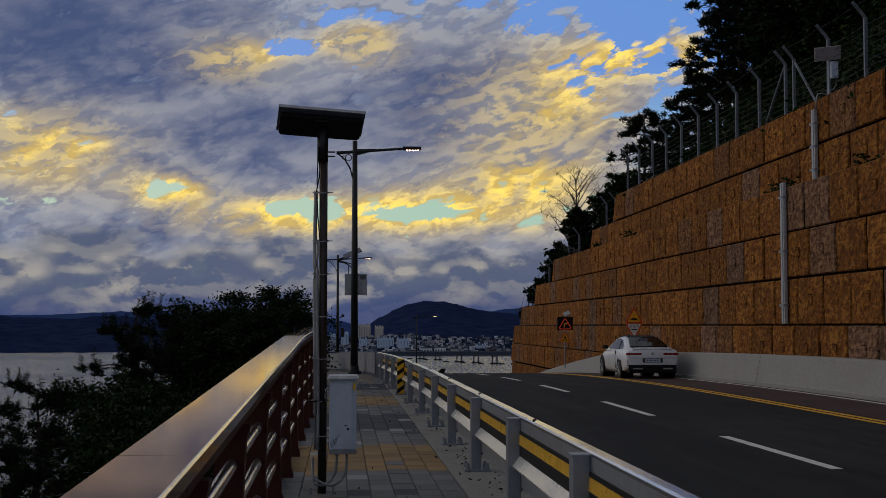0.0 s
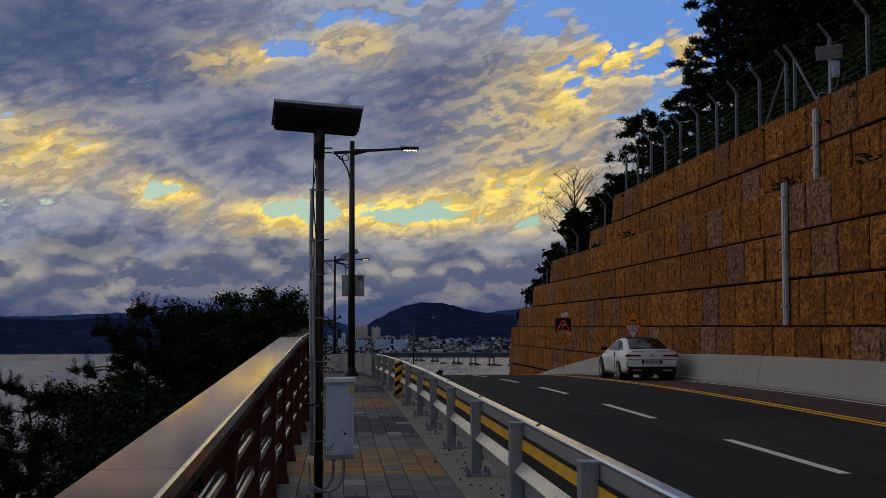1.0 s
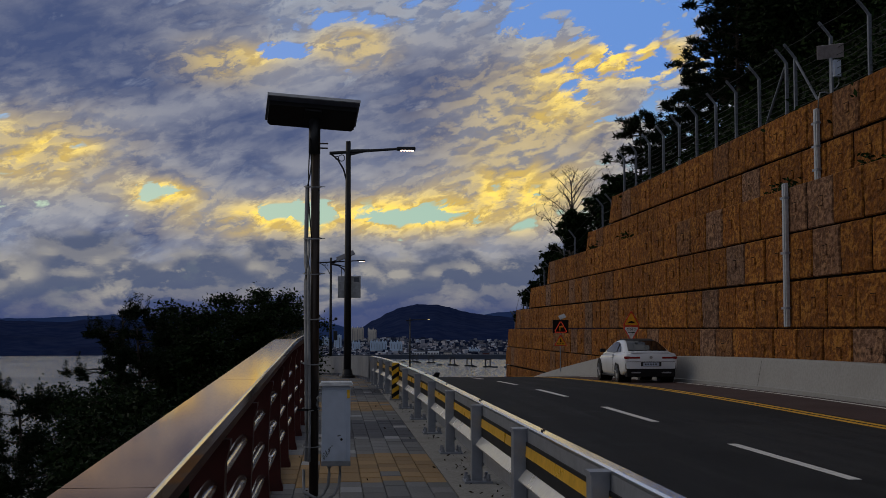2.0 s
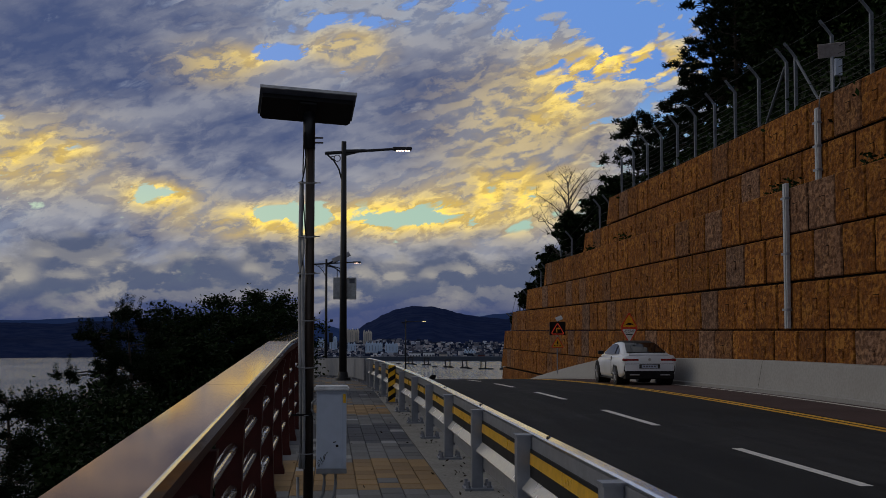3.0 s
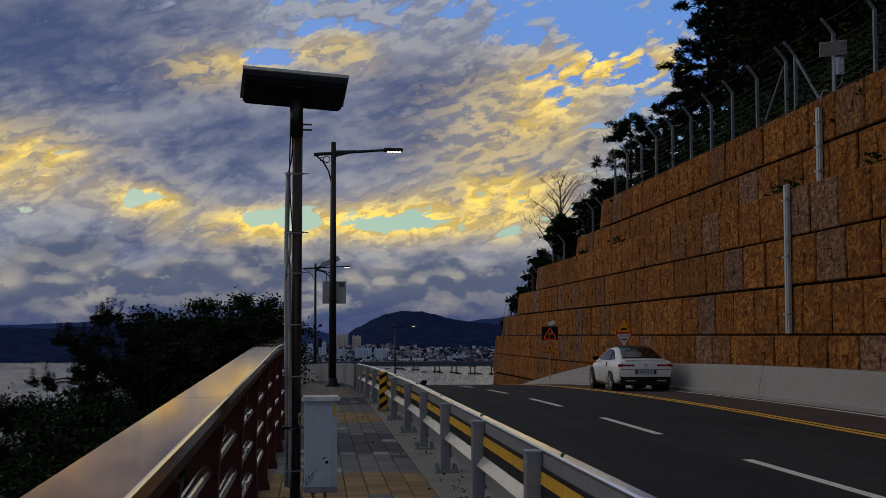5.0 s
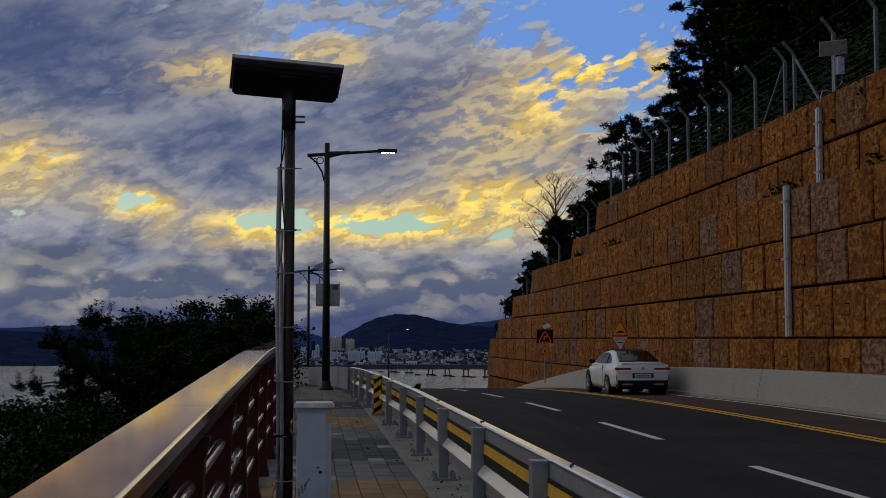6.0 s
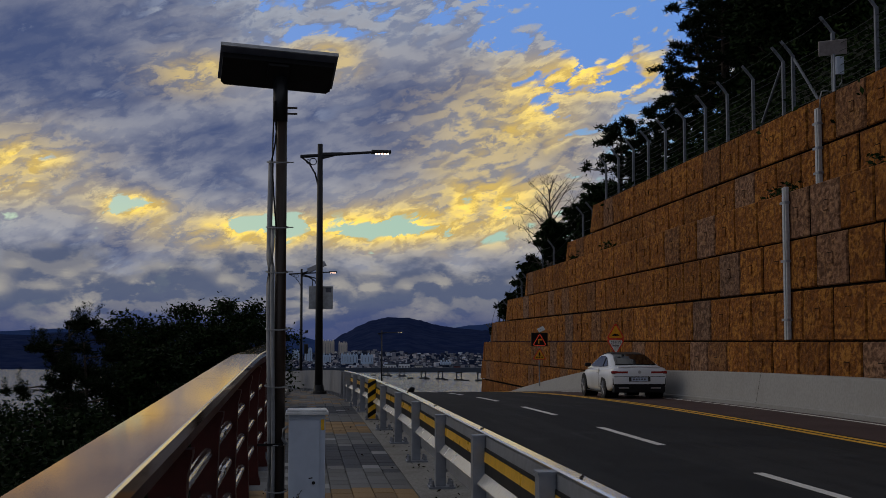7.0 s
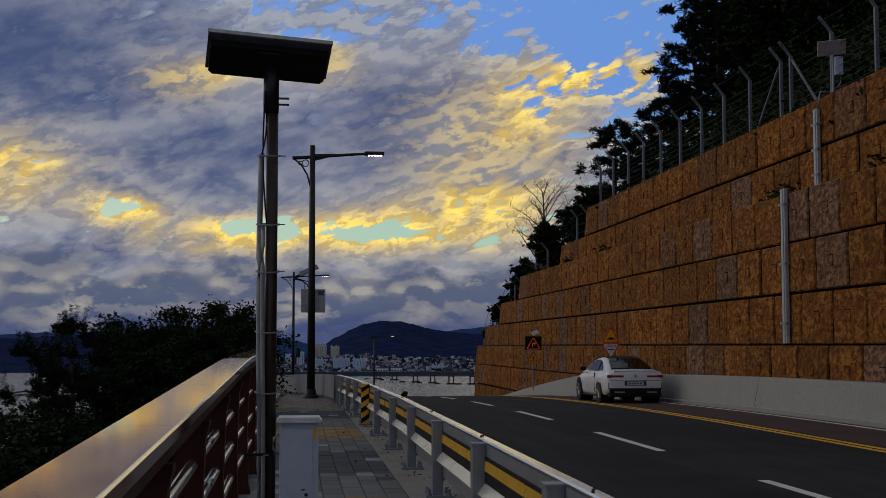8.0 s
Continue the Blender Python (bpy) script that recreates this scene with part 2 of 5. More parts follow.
def sea_water():
    m = bpy.data.materials.new("sea_water")
    m.use_nodes = True
    k = Net(m.node_tree)
    bsdf = m.node_tree.nodes["Principled BSDF"]
    at = k.node("ShaderNodeTexCoord").outputs["Object"]
    n1 = k.noise(at, 0.012, 5.0, 0.6)
    k.put(bsdf.inputs["Base Color"], k.mix(k.ramp(n1, 0.4, 0.65), (0.03, 0.045, 0.06), (0.09, 0.10, 0.10)))
    k.put(bsdf.inputs["Roughness"], k.ramp(n1, 0.3, 0.7, 0.12, 0.20))
    bsdf.inputs["IOR"].default_value = 3.0
    b = k.node("ShaderNodeBump")
    b.inputs["Strength"].default_value = 0.7
    b.inputs["Distance"].default_value = 5.0
    k.put(b.inputs["Height"], k.noise(at, 0.10, 6.0, 0.65))
    k.put(bsdf.inputs["Normal"], b.outputs[0])
    return m


def coated_cap():
    m = material("coated_aluminium_cap", (0.50, 0.33, 0.23), 0.06, 0.9, (0.47, 0.31, 0.215), 6.0, 0.8, gloss=0.04, stain=(0.44, 0.285, 0.20))
    m.node_tree.nodes["Principled BSDF"].inputs["Specular Tint"].default_value = (0.74, 0.57, 0.42, 1)
    return m


M = {
    "rock": rock_face("rock_faced_concrete"),
    "joint": material("joint_and_shadow_dark", (0.022, 0.016, 0.012), 0.95, spec=0.05),
    "bed": material("sandy_bedding", (0.075, 0.073, 0.070), 0.95),
    "asphalt": asphalt(),
    "red_asphalt": material("dull_red_surfacing", (0.055, 0.022, 0.020), 0.85, 0, None, 60.0, 0.5, 0.003, 200.0),
    "white_paint": material("road_paint_white", (0.82, 0.81, 0.78), 0.7, 0, (0.66, 0.65, 0.62), 30.0, 2.0),
    "yellow_paint": material("road_paint_yellow", (0.86, 0.48, 0.02), 0.7, 0, (0.68, 0.36, 0.015), 30.0, 2.0),
    "concrete": material("barrier_concrete", (0.335, 0.335, 0.335), 0.85, 0, (0.285, 0.285, 0.28), 14.0, 0.6, 0.004, 80.0, stain=(0.25, 0.24, 0.225)),
    "kerb": material("kerb_concrete", (0.33, 0.325, 0.31), 0.9, 0, (0.24, 0.235, 0.22), 22.0, 1.4, 0.005, 120.0, stain=(0.12, 0.11, 0.085)),
    "paver_grey": material("paver_grey", (0.170, 0.175, 0.182), 0.85, 0, (0.140, 0.143, 0.149), 40.0, 1.8, 0.003, 160.0, per_piece=0.22),
    "paver_dark": material("paver_charcoal", (0.060, 0.066, 0.086), 0.85, 0, (0.045, 0.05, 0.066), 40.0, 1.8, 0.003, 160.0, per_piece=0.12),
    "paver_tan": material("paver_tan", (0.31, 0.20, 0.085), 0.85, 0, (0.25, 0.155, 0.07), 40.0, 1.8, 0.003, 160.0, per_piece=0.25),
    # near-white polished metal gives lip and cap edge their sky sheen
    "lip": material("sky_sheen_steel", (0.95, 0.95, 0.94), 0.16, 0.95, (0.88, 0.88, 0.87), 12.0, 1.0, gloss=0.1),
    "galvanised": material("galvanised_steel", (0.30, 0.32, 0.37), 0.48, 0.5, (0.27, 0.29, 0.335), 18.0, 1.2, 0.001, 90.0),
    "beam": material("beam_steel", (0.36, 0.385, 0.43), 0.42, 0.6, (0.30, 0.32, 0.36), 12.0, 0.8),
    "reflect_white": material("reflective_white", (0.95, 0.93, 0.86), 0.25, 0.45, (0.84, 0.83, 0.79), 20.0, 2.0),
    "reflect_yellow": material("reflective_yellow", (0.95, 0.55, 0.02), 0.3, 0.1, (0.8, 0.45, 0.02), 20.0, 2.0),
    "black": material("black_plastic", (0.009, 0.009, 0.011), 0.55, spec=0.2),
    "cap": coated_cap(),
    "bend_grey": material("dull_grey_panel", (0.20, 0.21, 0.235), 0.55, 0.2, (0.17, 0.18, 0.205), 6.0, 0.6),
    "oxblood": material("oxblood_painted_steel", (0.060, 0.011, 0.009), 0.55, 0.0, (0.042, 0.008, 0.007), 9.0, 1.0, spec=0.2),
    "chrome": material("polished_steel_tube", (0.62, 0.60, 0.58), 0.2, 0.95, (0.55, 0.53, 0.52), 9.0, 1.0),
    "pole": material("dark_painted_pole", (0.036, 0.022, 0.017), 0.40, 0.2, (0.024, 0.016, 0.013), 14.0, 1.0),
    "lamp_pole": material("charcoal_lamp_pole", (0.020, 0.021, 0.025), 0.45, 0.4),
    "conduit": material("grey_conduit", (0.30, 0.31, 0.335), 0.5, 0.2, (0.24, 0.25, 0.27), 20.0, 2.0),
    "cabinet": material("painted_cabinet", (0.55, 0.62, 0.76), 0.5, 0.0, (0.50, 0.57, 0.70), 10.0, 1.4, stain=(0.30, 0.33, 0.38)),
    "cabinet_lid": material("pale_cabinet_lid", (0.82, 0.83, 0.85), 0.35),
    "panel_back": material("solar_backing", (0.10, 0.11, 0.15), 0.5),
    "cells": material("solar_cells", (0.015, 0.02, 0.05), 0.2),
    "alu": material("aluminium_edge", (0.45, 0.46, 0.48), 0.4, 0.8),
    "sign_red": material("sign_red", (0.80, 0.05, 0.02), 0.45),
    "sign_orange": material("sign_amber", (0.95, 0.45, 0.02), 0.45),
    "sign_white": material("sign_white", (0.9, 0.9, 0.88), 0.45),
    "soil": material("hill_soil", (0.011, 0.018, 0.007), 0.95, 0, (0.006, 0.010, 0.004), 1.4, 0.15, 0.08, 4.0),
    "leaves": leaf_material("dark_leaves", (0.004, 0.010, 0.004), (0.018, 0.034, 0.011)),
    "needles": leaf_material("pine_needles", (0.004, 0.009, 0.004), (0.012, 0.022, 0.009)),
    "scrub": leaf_material("hill_scrub", (0.006, 0.015, 0.004), (0.020, 0.040, 0.009)),
    "bark": material("bark", (0.06, 0.045, 0.035), 0.95, 0, (0.035, 0.026, 0.02), 12.0, 1.0, 0.01, 30.0),
    "sea": sea_water(),
    # the blue of distance haze is mixed into both hill colours
    "far_hill": material("haze_blue_wooded_hill", (0.012, 0.022, 0.070), 1.0, 0, (0.024, 0.036, 0.090), 0.03, 0.004, 0, 1.0, spec=0.0),
    "far_ridge": material("haze_tinted_ridge", (0.030, 0.060, 0.170), 1.0, 0, (0.036, 0.066, 0.18), 0.01, 0.002, spec=0.0),
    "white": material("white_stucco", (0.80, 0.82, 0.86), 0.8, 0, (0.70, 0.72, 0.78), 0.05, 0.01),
    "lamp_glow": glowing("led_lamp", (1.0, 0.62, 0.45), 6.0),
    "warm_glow": glowing("sodium_lamp", (1.0, 0.75, 0.35), 5.0),
    "arrow_glow": glowing("amber_leds", (0.8, 0.07, 0.03), 0.18),
    "sign_back": material("sign_back_grey", (0.46, 0.48, 0.52), 0.5, 0.2),
    "pipe": material("pale_drain_channel", (0.50, 0.52, 0.55), 0.45, 0.3, (0.40, 0.42, 0.45), 10.0, 1.0),
    "fence_post": material("grey_fence_post", (0.17, 0.19, 0.23), 0.55, 0.3),
    "fence_wire": material("fence_wire", (0.035, 0.04, 0.045), 0.7),
    "grey_panel": material("grey_panel_back", (0.42, 0.37, 0.37), 0.6),
    "flat_shadow": material("far_shaded_concrete", (0.05, 0.065, 0.10), 0.9),
    "flat_window": material("far_window_glass", (0.16, 0.19, 0.25), 0.6),
    "flats_cream": material("cream_stucco", (0.62, 0.57, 0.50), 0.9, 0, (0.54, 0.50, 0.46), 0.05, 0.01),
    "flats_blue": material("blue_white_stucco", (0.50, 0.62, 0.78), 0.9, 0, (0.42, 0.54, 0.70), 0.05, 0.01),
    "brickred": material("brick_red_stucco", (0.16, 0.05, 0.05), 0.9),
    "town": town_walls("painted_houses"),
    "car_white": material("white_car_paint", (0.80, 0.83, 0.88), 0.15, 0, (0.78, 0.81, 0.86), 3.0, 0.5),
    "car_glass": material("tinted_glass", (0.006, 0.007, 0.008), 0.05, spec=0.22),
    "tail_red": material("red_lens", (0.30, 0.01, 0.012), 0.15),
    "tyre": material("tyre_rubber", (0.012, 0.012, 0.013), 0.8),
    "rim": material("dark_alloy", (0.06, 0.062, 0.07), 0.35, 0.7),
    "paver_pale": material("paver_pale", (0.34, 0.35, 0.37), 0.85, 0, (0.28, 0.29, 0.31), 40.0, 1.8, 0.003, 160.0, per_piece=0.15),
    "litter": leaf_material("dry_leaf_bits", (0.02, 0.015, 0.01), (0.07, 0.05, 0.03)),
    "barewood": material("grey_twigs", (0.10, 0.085, 0.08), 0.9),
}


# ---- mesh tools ----
def thing(name, label, category, at=(0, 0, 0), turn=0.0, group="", kind=""):
    ob = new(name)
    ob.matrix_world = pose(*at, 0, 0, turn)
    return tagged(ob, label, category, group, kind)


def mesh_of(name, bm, mat, smooth=False):
    me = bpy.data.meshes.new(name)
    bmesh.ops.recalc_face_normals(bm, faces=bm.faces)
    if smooth:
        for f in bm.faces:
            f.smooth = True
    bm.to_mesh(me)
    bm.free()
    me.materials.append(mat)
    return me


def part(name, bm, mat, parent=None, label="", smooth=False):
    me = bm if isinstance(bm, bpy.types.Mesh) else mesh_of(name, bm, mat, smooth)
    ob = new(name, me)
    ob.parent = parent
    if label:
        ob["label"] = label
    return ob


def box(bm, x0, x1, y0, y1, z0, z1, bevel=0.0, m=None):
    r = bmesh.ops.create_cube(bm, size=1.0)
    vs = r["verts"]
    for v in vs:
        v.co = Vector((x0 + (v.co.x + 0.5) * (x1 - x0), y0 + (v.co.y + 0.5) * (y1 - y0), z0 + (v.co.z + 0.5) * (z1 - z0)))
    if bevel:
        es = list({e for v in vs for e in v.link_edges})
        r2 = bmesh.ops.bevel(bm, geom=es, offset=bevel, segments=2, affect="EDGES", profile=0.6)
        vs = list({v for f in r2["faces"] for v in f.verts} | {v for v in vs if v.is_valid})
    if m:
        bmesh.ops.transform(bm, matrix=m, verts=vs)
    return bm


def B(*a, **k):
    return box(bmesh.new(), *a, **k)


def rod(bm, a, b, r0, r1=None, n=10):
    """A tapered round bar from a to b."""
    a, b = Vector(a), Vector(b)
    r1 = r0 if r1 is None else r1
    d = b - a
    m = Matrix.Translation((a + b) / 2) @ d.to_track_quat("Z", "Y").to_matrix().to_4x4()
    bmesh.ops.create_cone(bm, cap_ends=True, segments=n, radius1=r0, radius2=r1, depth=d.length, matrix=m)
    return bm


def tube(bm, pts, r, n=8):
    """A bent round tube through pts."""
    pts = [Vector(p) for p in pts]
    rings = []
    for i, p in enumerate(pts):
        d = (pts[min(i + 1, len(pts) - 1)] - pts[max(i - 1, 0)]).normalized()
        q = d.to_track_quat("Z", "Y").to_matrix()
        rr = r[i] if isinstance(r, (list, tuple)) else r
        rings.append([bm.verts.new(p + q @ Vector((math.cos(6.28319 * j / n) * rr, math.sin(6.28319 * j / n) * rr, 0))) for j in range(n)])
    for a, b in zip(rings, rings[1:]):
        for j in range(n):
            bm.faces.new((a[j], a[(j + 1) % n], b[(j + 1) % n], b[j]))
    bm.faces.new(rings[0][::-1])
    bm.faces.new(rings[-1])
    return bm


def sweep(bm, profile, path):
    """A closed profile of (across, up) swept along path of (x, y, z); it stays upright."""
    path = [Vector(p) for p in path]
    rings = []
    for i, p in enumerate(path):
        d = path[min(i + 1, len(path) - 1)] - path[max(i - 1, 0)]
        d.z = 0
        d.normalize()
        side = Vector((d.y, -d.x, 0))
        rings.append([bm.verts.new(p + side * a + Vector((0, 0, u))) for a, u in profile])
    n = len(profile)
    for a, b in zip(rings, rings[1:]):
        for j in range(n):
            bm.faces.new((a[j], a[(j + 1) % n], b[(j + 1) % n], b[j]))
    bm.faces.new(rings[0][::-1])
    bm.faces.new(rings[-1])
    return bm


def prism(bm, outline, y0, y1):
    """An outline of (x, z) given thickness along y."""
    a = [bm.verts.new((x, y0, z)) for x, z in outline]
    b = [bm.verts.new((x, y1, z)) for x, z in outline]
    n = len(outline)
    bm.faces.new(a)
    bm.faces.new(b[::-1])
    for i in range(n):
        bm.faces.new((a[i], b[i], b[(i + 1) % n], a[(i + 1) % n]))
    return bm


def dip(y):
    """How the street falls away past its crest."""
    return -0.0005 * max(y - 25.0, 0.0) ** 2 if y < 95 else -2.45 - 0.07 * (y - 95)


def steps(a, b, n):
    return [a + (b - a) * i / n for i in range(n + 1)]


# ---- the ground, the sea and the distance ----
SEA = -38.0


def terrain(x, y):
    """Height of the bare hillside: the road bench, the drop to the sea, the slope above the wall."""
    n = noise.noise(Vector((x * 0.06, y * 0.06, 0.3))) * 2.2 + noise.noise(Vector((x * 0.2, y * 0.2, 5.0))) * 0.5
    if x < -0.9:
        z = -0.35 - (-x - 0.9) * 0.72 + n * min(1.0, (-x - 0.9) / 6)
    elif x > 15.2:
        z = 7.1 + min((x - 15.2), 14) * 1.15 + min(max(x - 29.2, 0), 50) * 0.5 + n * min(1.0, (x - 15.2) / 8)
        z = z * (1.0 if y < 60 else max(0.0, 1 - (y - 60) / 70)) - max(0.0, y - 60) * 0.25
    else:
        z = -0.5 + dip(y)
    if y > 58:
        z -= (y - 58) * 0.02 * max(0.0, min(1.0, (4 - x) / 5))
    if y > 110:
        z -= (y - 110) * 0.3
    return max(z, SEA - 3)


def build_ground():
    xs = [-120, -90, -70, -56, -46, -38, -31, -25, -20, -16, -12.5, -9.5, -7, -5, -3.4, -2.2, -1.4, -0.9, 1, 4, 8, 12, 15.2, 17, 19.5, 23, 27, 32, 38, 46, 58, 75, 100, 140]
    ys = [-60, -40, -25, -12] + list(range(-6, 130, 4)) + [140, 160, 190, 230, 280]
    bm = bmesh.new()
    grid = [[bm.verts.new((x, y, terrain(x, y))) for y in ys] for x in xs]
    for i in range(len(xs) - 1):
        for j in range(len(ys) - 1):
            bm.faces.new((grid[i][j], grid[i + 1][j], grid[i + 1][j + 1], grid[i][j + 1]))
    ob = part("ground", bm, M["soil"], smooth=True)
    tagged(ob, "dark soil hillside falling from the street to the sea", "ground", kind="structure")


def build_sea():
    bm = bmesh.new()
    bmesh.ops.create_circle(bm, cap_ends=True, segments=64, radius=4800, matrix=Matrix.Translation((0, 0, SEA)))
    tagged(part("water", bm, M["sea"]), "calm grey sea with faint ripples at dusk", "sea", kind="structure")


def ridge(name, label, mat, dist, points, depth, jag=0.04, base=SEA - 2, n=150):
    """A far hill: a rounded ridge whose skyline runs through points of (degrees from +y, degrees up)."""
    bm = bmesh.new()
    a0, a1 = points[0][0], points[-1][0]
    rows = []
    for i in range(n + 1):
        a = a0 + (a1 - a0) * i / n
        up = points[-1][1]
        for (p, hp), (q, hq) in zip(points, points[1:]):
            if p <= a <= q:
                f = (a - p) / (q - p)
                up = hp + (hq - hp) * (0.5 * f + 0.5 * f * f * (3 - 2 * f))
                break
        up += jag * (noise.noise(Vector((a * 2.3, dist, 0))) + 0.6 * noise.noise(Vector((a * 7.1, dist, 3))) + 0.35 * noise.noise(Vector((a * 23, dist, 6))))
        top = 1.5 + dist * math.tan(radians(up))
        ring = []
        for d, s in ((-1.0, 0.0), (-0.72, 0.30), (-0.45, 0.62), (-0.2, 0.88), (0, 1.0), (0.5, 0.8)):
            wob = noise.noise(Vector((a * 1.5, d * 2, 1))) * 0.06 * (1 - s)
            r = dist + d * depth
            ring.append(bm.verts.new((math.sin(radians(a)) * r, math.cos(radians(a)) * r, base + (top - base) * (s + wob))))
        rows.append(ring)
    for p, q in zip(rows, rows[1:]):
        for j in range(5):
            bm.faces.new((p[j], q[j], q[j + 1], p[j + 1]))
    return tagged(part(name, bm, mat, smooth=True), label, "hill", kind="structure")


def build_distance():
    # these hills get their haze from blue base colours, stronger on the far ridge
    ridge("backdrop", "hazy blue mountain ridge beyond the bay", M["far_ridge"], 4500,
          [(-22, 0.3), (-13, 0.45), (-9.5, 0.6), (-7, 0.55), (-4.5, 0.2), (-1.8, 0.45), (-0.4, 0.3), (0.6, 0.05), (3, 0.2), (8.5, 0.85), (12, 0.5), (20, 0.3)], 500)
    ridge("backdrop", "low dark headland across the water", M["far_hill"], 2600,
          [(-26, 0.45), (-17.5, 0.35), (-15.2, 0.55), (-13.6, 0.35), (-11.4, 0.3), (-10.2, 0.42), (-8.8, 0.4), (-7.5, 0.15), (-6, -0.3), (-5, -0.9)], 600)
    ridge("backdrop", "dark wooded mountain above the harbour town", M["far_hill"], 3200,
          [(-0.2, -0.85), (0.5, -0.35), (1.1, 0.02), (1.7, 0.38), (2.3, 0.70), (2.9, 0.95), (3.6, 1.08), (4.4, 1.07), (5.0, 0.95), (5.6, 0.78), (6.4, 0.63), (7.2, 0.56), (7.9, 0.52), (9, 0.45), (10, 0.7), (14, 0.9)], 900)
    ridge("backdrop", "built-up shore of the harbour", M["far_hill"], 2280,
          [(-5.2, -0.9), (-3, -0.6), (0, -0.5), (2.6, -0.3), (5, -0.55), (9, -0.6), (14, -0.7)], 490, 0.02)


build_ground()
build_sea()
build_distance()


# ---- street: pavement, road, kerb ----
def strip(name, x0, x1, y0, y1, lift, mat, label, category, kind="structure", thick=0.12, seg=40):
    bm = bmesh.new()
    sweep(bm, [(x0, -thick), (x1, -thick), (x1, 0), (x0, 0)], [(0, y, lift + dip(y)) for y in steps(y0, y1, seg)])
    return tagged(part(name, bm, mat), label, category, kind=kind)


ROAD = -0.12
strip("road", 1.72, 11.6, -14, 100, ROAD, M["asphalt"], "dark grey asphalt road with faint tyre stains", "road", thick=0.3, seg=60)
strip("road", 9.35, 11.45, 2, 60, ROAD + 0.004, M["red_asphalt"], "dull red worn surfacing along the far lane", "road", thick=0.003)
strip("kerb", 1.12, 1.72, -14, 48, 0.0, M["kerb"], "stained concrete kerb strip under the guardrail", "kerb", thick=0.4)
strip("pavement", -0.62, 1.12, -14, 62, -0.03, M["bed"], "bed of the paved footway", "pavement", thick=0.4)
strip("kerb", -0.92, -0.58, -14, 50, 0.10, M["kerb"], "mossy concrete plinth under the railing", "plinth", thick=0.6)


def build_lines():
    for i in range(-2, 9):
        y0 = 12.65 + 8.85 * i
        bm = bmesh.new()
        sweep(bm, [(-0.07, 0), (0.07, 0), (0.07, 0.004), (-0.07, 0.004)], [(5.6, y, ROAD + 0.001 + dip(y)) for y in steps(y0, y0 + 4.4, 6)])
        tagged(part("lane_dash", bm, M["white_paint"]), "white painted lane dash on the asphalt", "road marking", "lane dashes", "structure")
    for x in (8.95, 9.18):
        bm = bmesh.new()
        sweep(bm, [(-0.06, 0), (0.06, 0), (0.06, 0.004), (-0.06, 0.004)], [(x, y, ROAD + 0.001 + dip(y)) for y in steps(-10, 92, 50)])
        tagged(part("centre_line", bm, M["yellow_paint"]), "yellow painted centre line on the asphalt", "road marking", "centre lines", "structure")
    bm = bmesh.new()
    sweep(bm, [(-0.05, 0), (0.05, 0), (0.05, 0.004), (-0.05, 0.004)], [(11.2, y, ROAD + 0.006 + dip(y)) for y in steps(2, 58, 40)])
    tagged(part("edge_line", bm, M["white_paint"]), "worn white edge line by the barrier", "road marking", kind="structure")


build_lines()


# ---- retaining wall ----
WALL, TIER = 12.2, 13.3
COURSES = [-2.3, -0.98, 0.28, 1.54, 2.82, 4.08, 5.34]
UPPER = [5.34, 6.62, 7.9]
PITCH = 1.85


def panel_mesh(w, h, t=0.14, hook=False, seed=0):
    """One split-faced panel: chamfered edges, an uneven face towards -x, and on some a square lifting recess with its
    shadow as a dark strip.
    """
    rnd = random.Random(seed)
    bm = bmesh.new()
    nx, nz, c = 6, 4, 0.03
    ys = [0, c] + [c + (w - 2 * c) * i / nx for i in range(1, nx)] + [w - c, w]
    zs = [0, c] + [c + (h - 2 * c) * i / nz for i in range(1, nz)] + [h - c, h]
    g = []
    for i, y in enumerate(ys):
        row = []
        for j, z in enumerate(zs):
            rim = i in (0, len(ys) - 1) or j in (0, len(zs) - 1)
            row.append(bm.verts.new((0.0 if rim else -0.030 - rnd.uniform(0, 0.025), y, z)))
        g.append(row)
    for i in range(len(ys) - 1):
        for j in range(len(zs) - 1):
            bm.faces.new((g[i][j], g[i][j + 1], g[i + 1][j + 1], g[i + 1][j]))
    front = set(bm.faces)
    back = [bm.verts.new((t, y, z)) for y, z in ((0, 0), (w, 0), (w, h), (0, h))]
    bm.faces.new(back)
    for a, b, line in ((0, 3, g[0]), (1, 2, g[-1])):
        bm.faces.new([back[a], *line, back[b]])
    for a, b, line in ((0, 1, [r[0] for r in g]), (3, 2, [r[-1] for r in g])):
        bm.faces.new([back[a], *line, back[b]])
    # sides are coloured dark so the gaps between panels read as lines
    sides = [f for f in bm.faces if f not in front]
    for f in sides:
        f.material_index = 1
    if hook:
        y, z = w * 0.5, h * 0.52
        y += rnd.uniform(-0.12, 0.12)
        box(bm, -0.072, -0.01, y - 0.15, y + 0.15, z - 0.12, z + 0.12, bevel=0.01)
        # the shadow over the square, laid on as a strip in the joint colour
        known = set(bm.faces)
        box(bm, -0.066, -0.01, y - 0.14, y + 0.14, z + 0.122, z + 0.138)
        for f in bm.faces:
            if f not in known:
                f.material_index = 1
    me = mesh_of("panel", bm, M["rock"])
    me.materials.append(M["joint"])
    return me


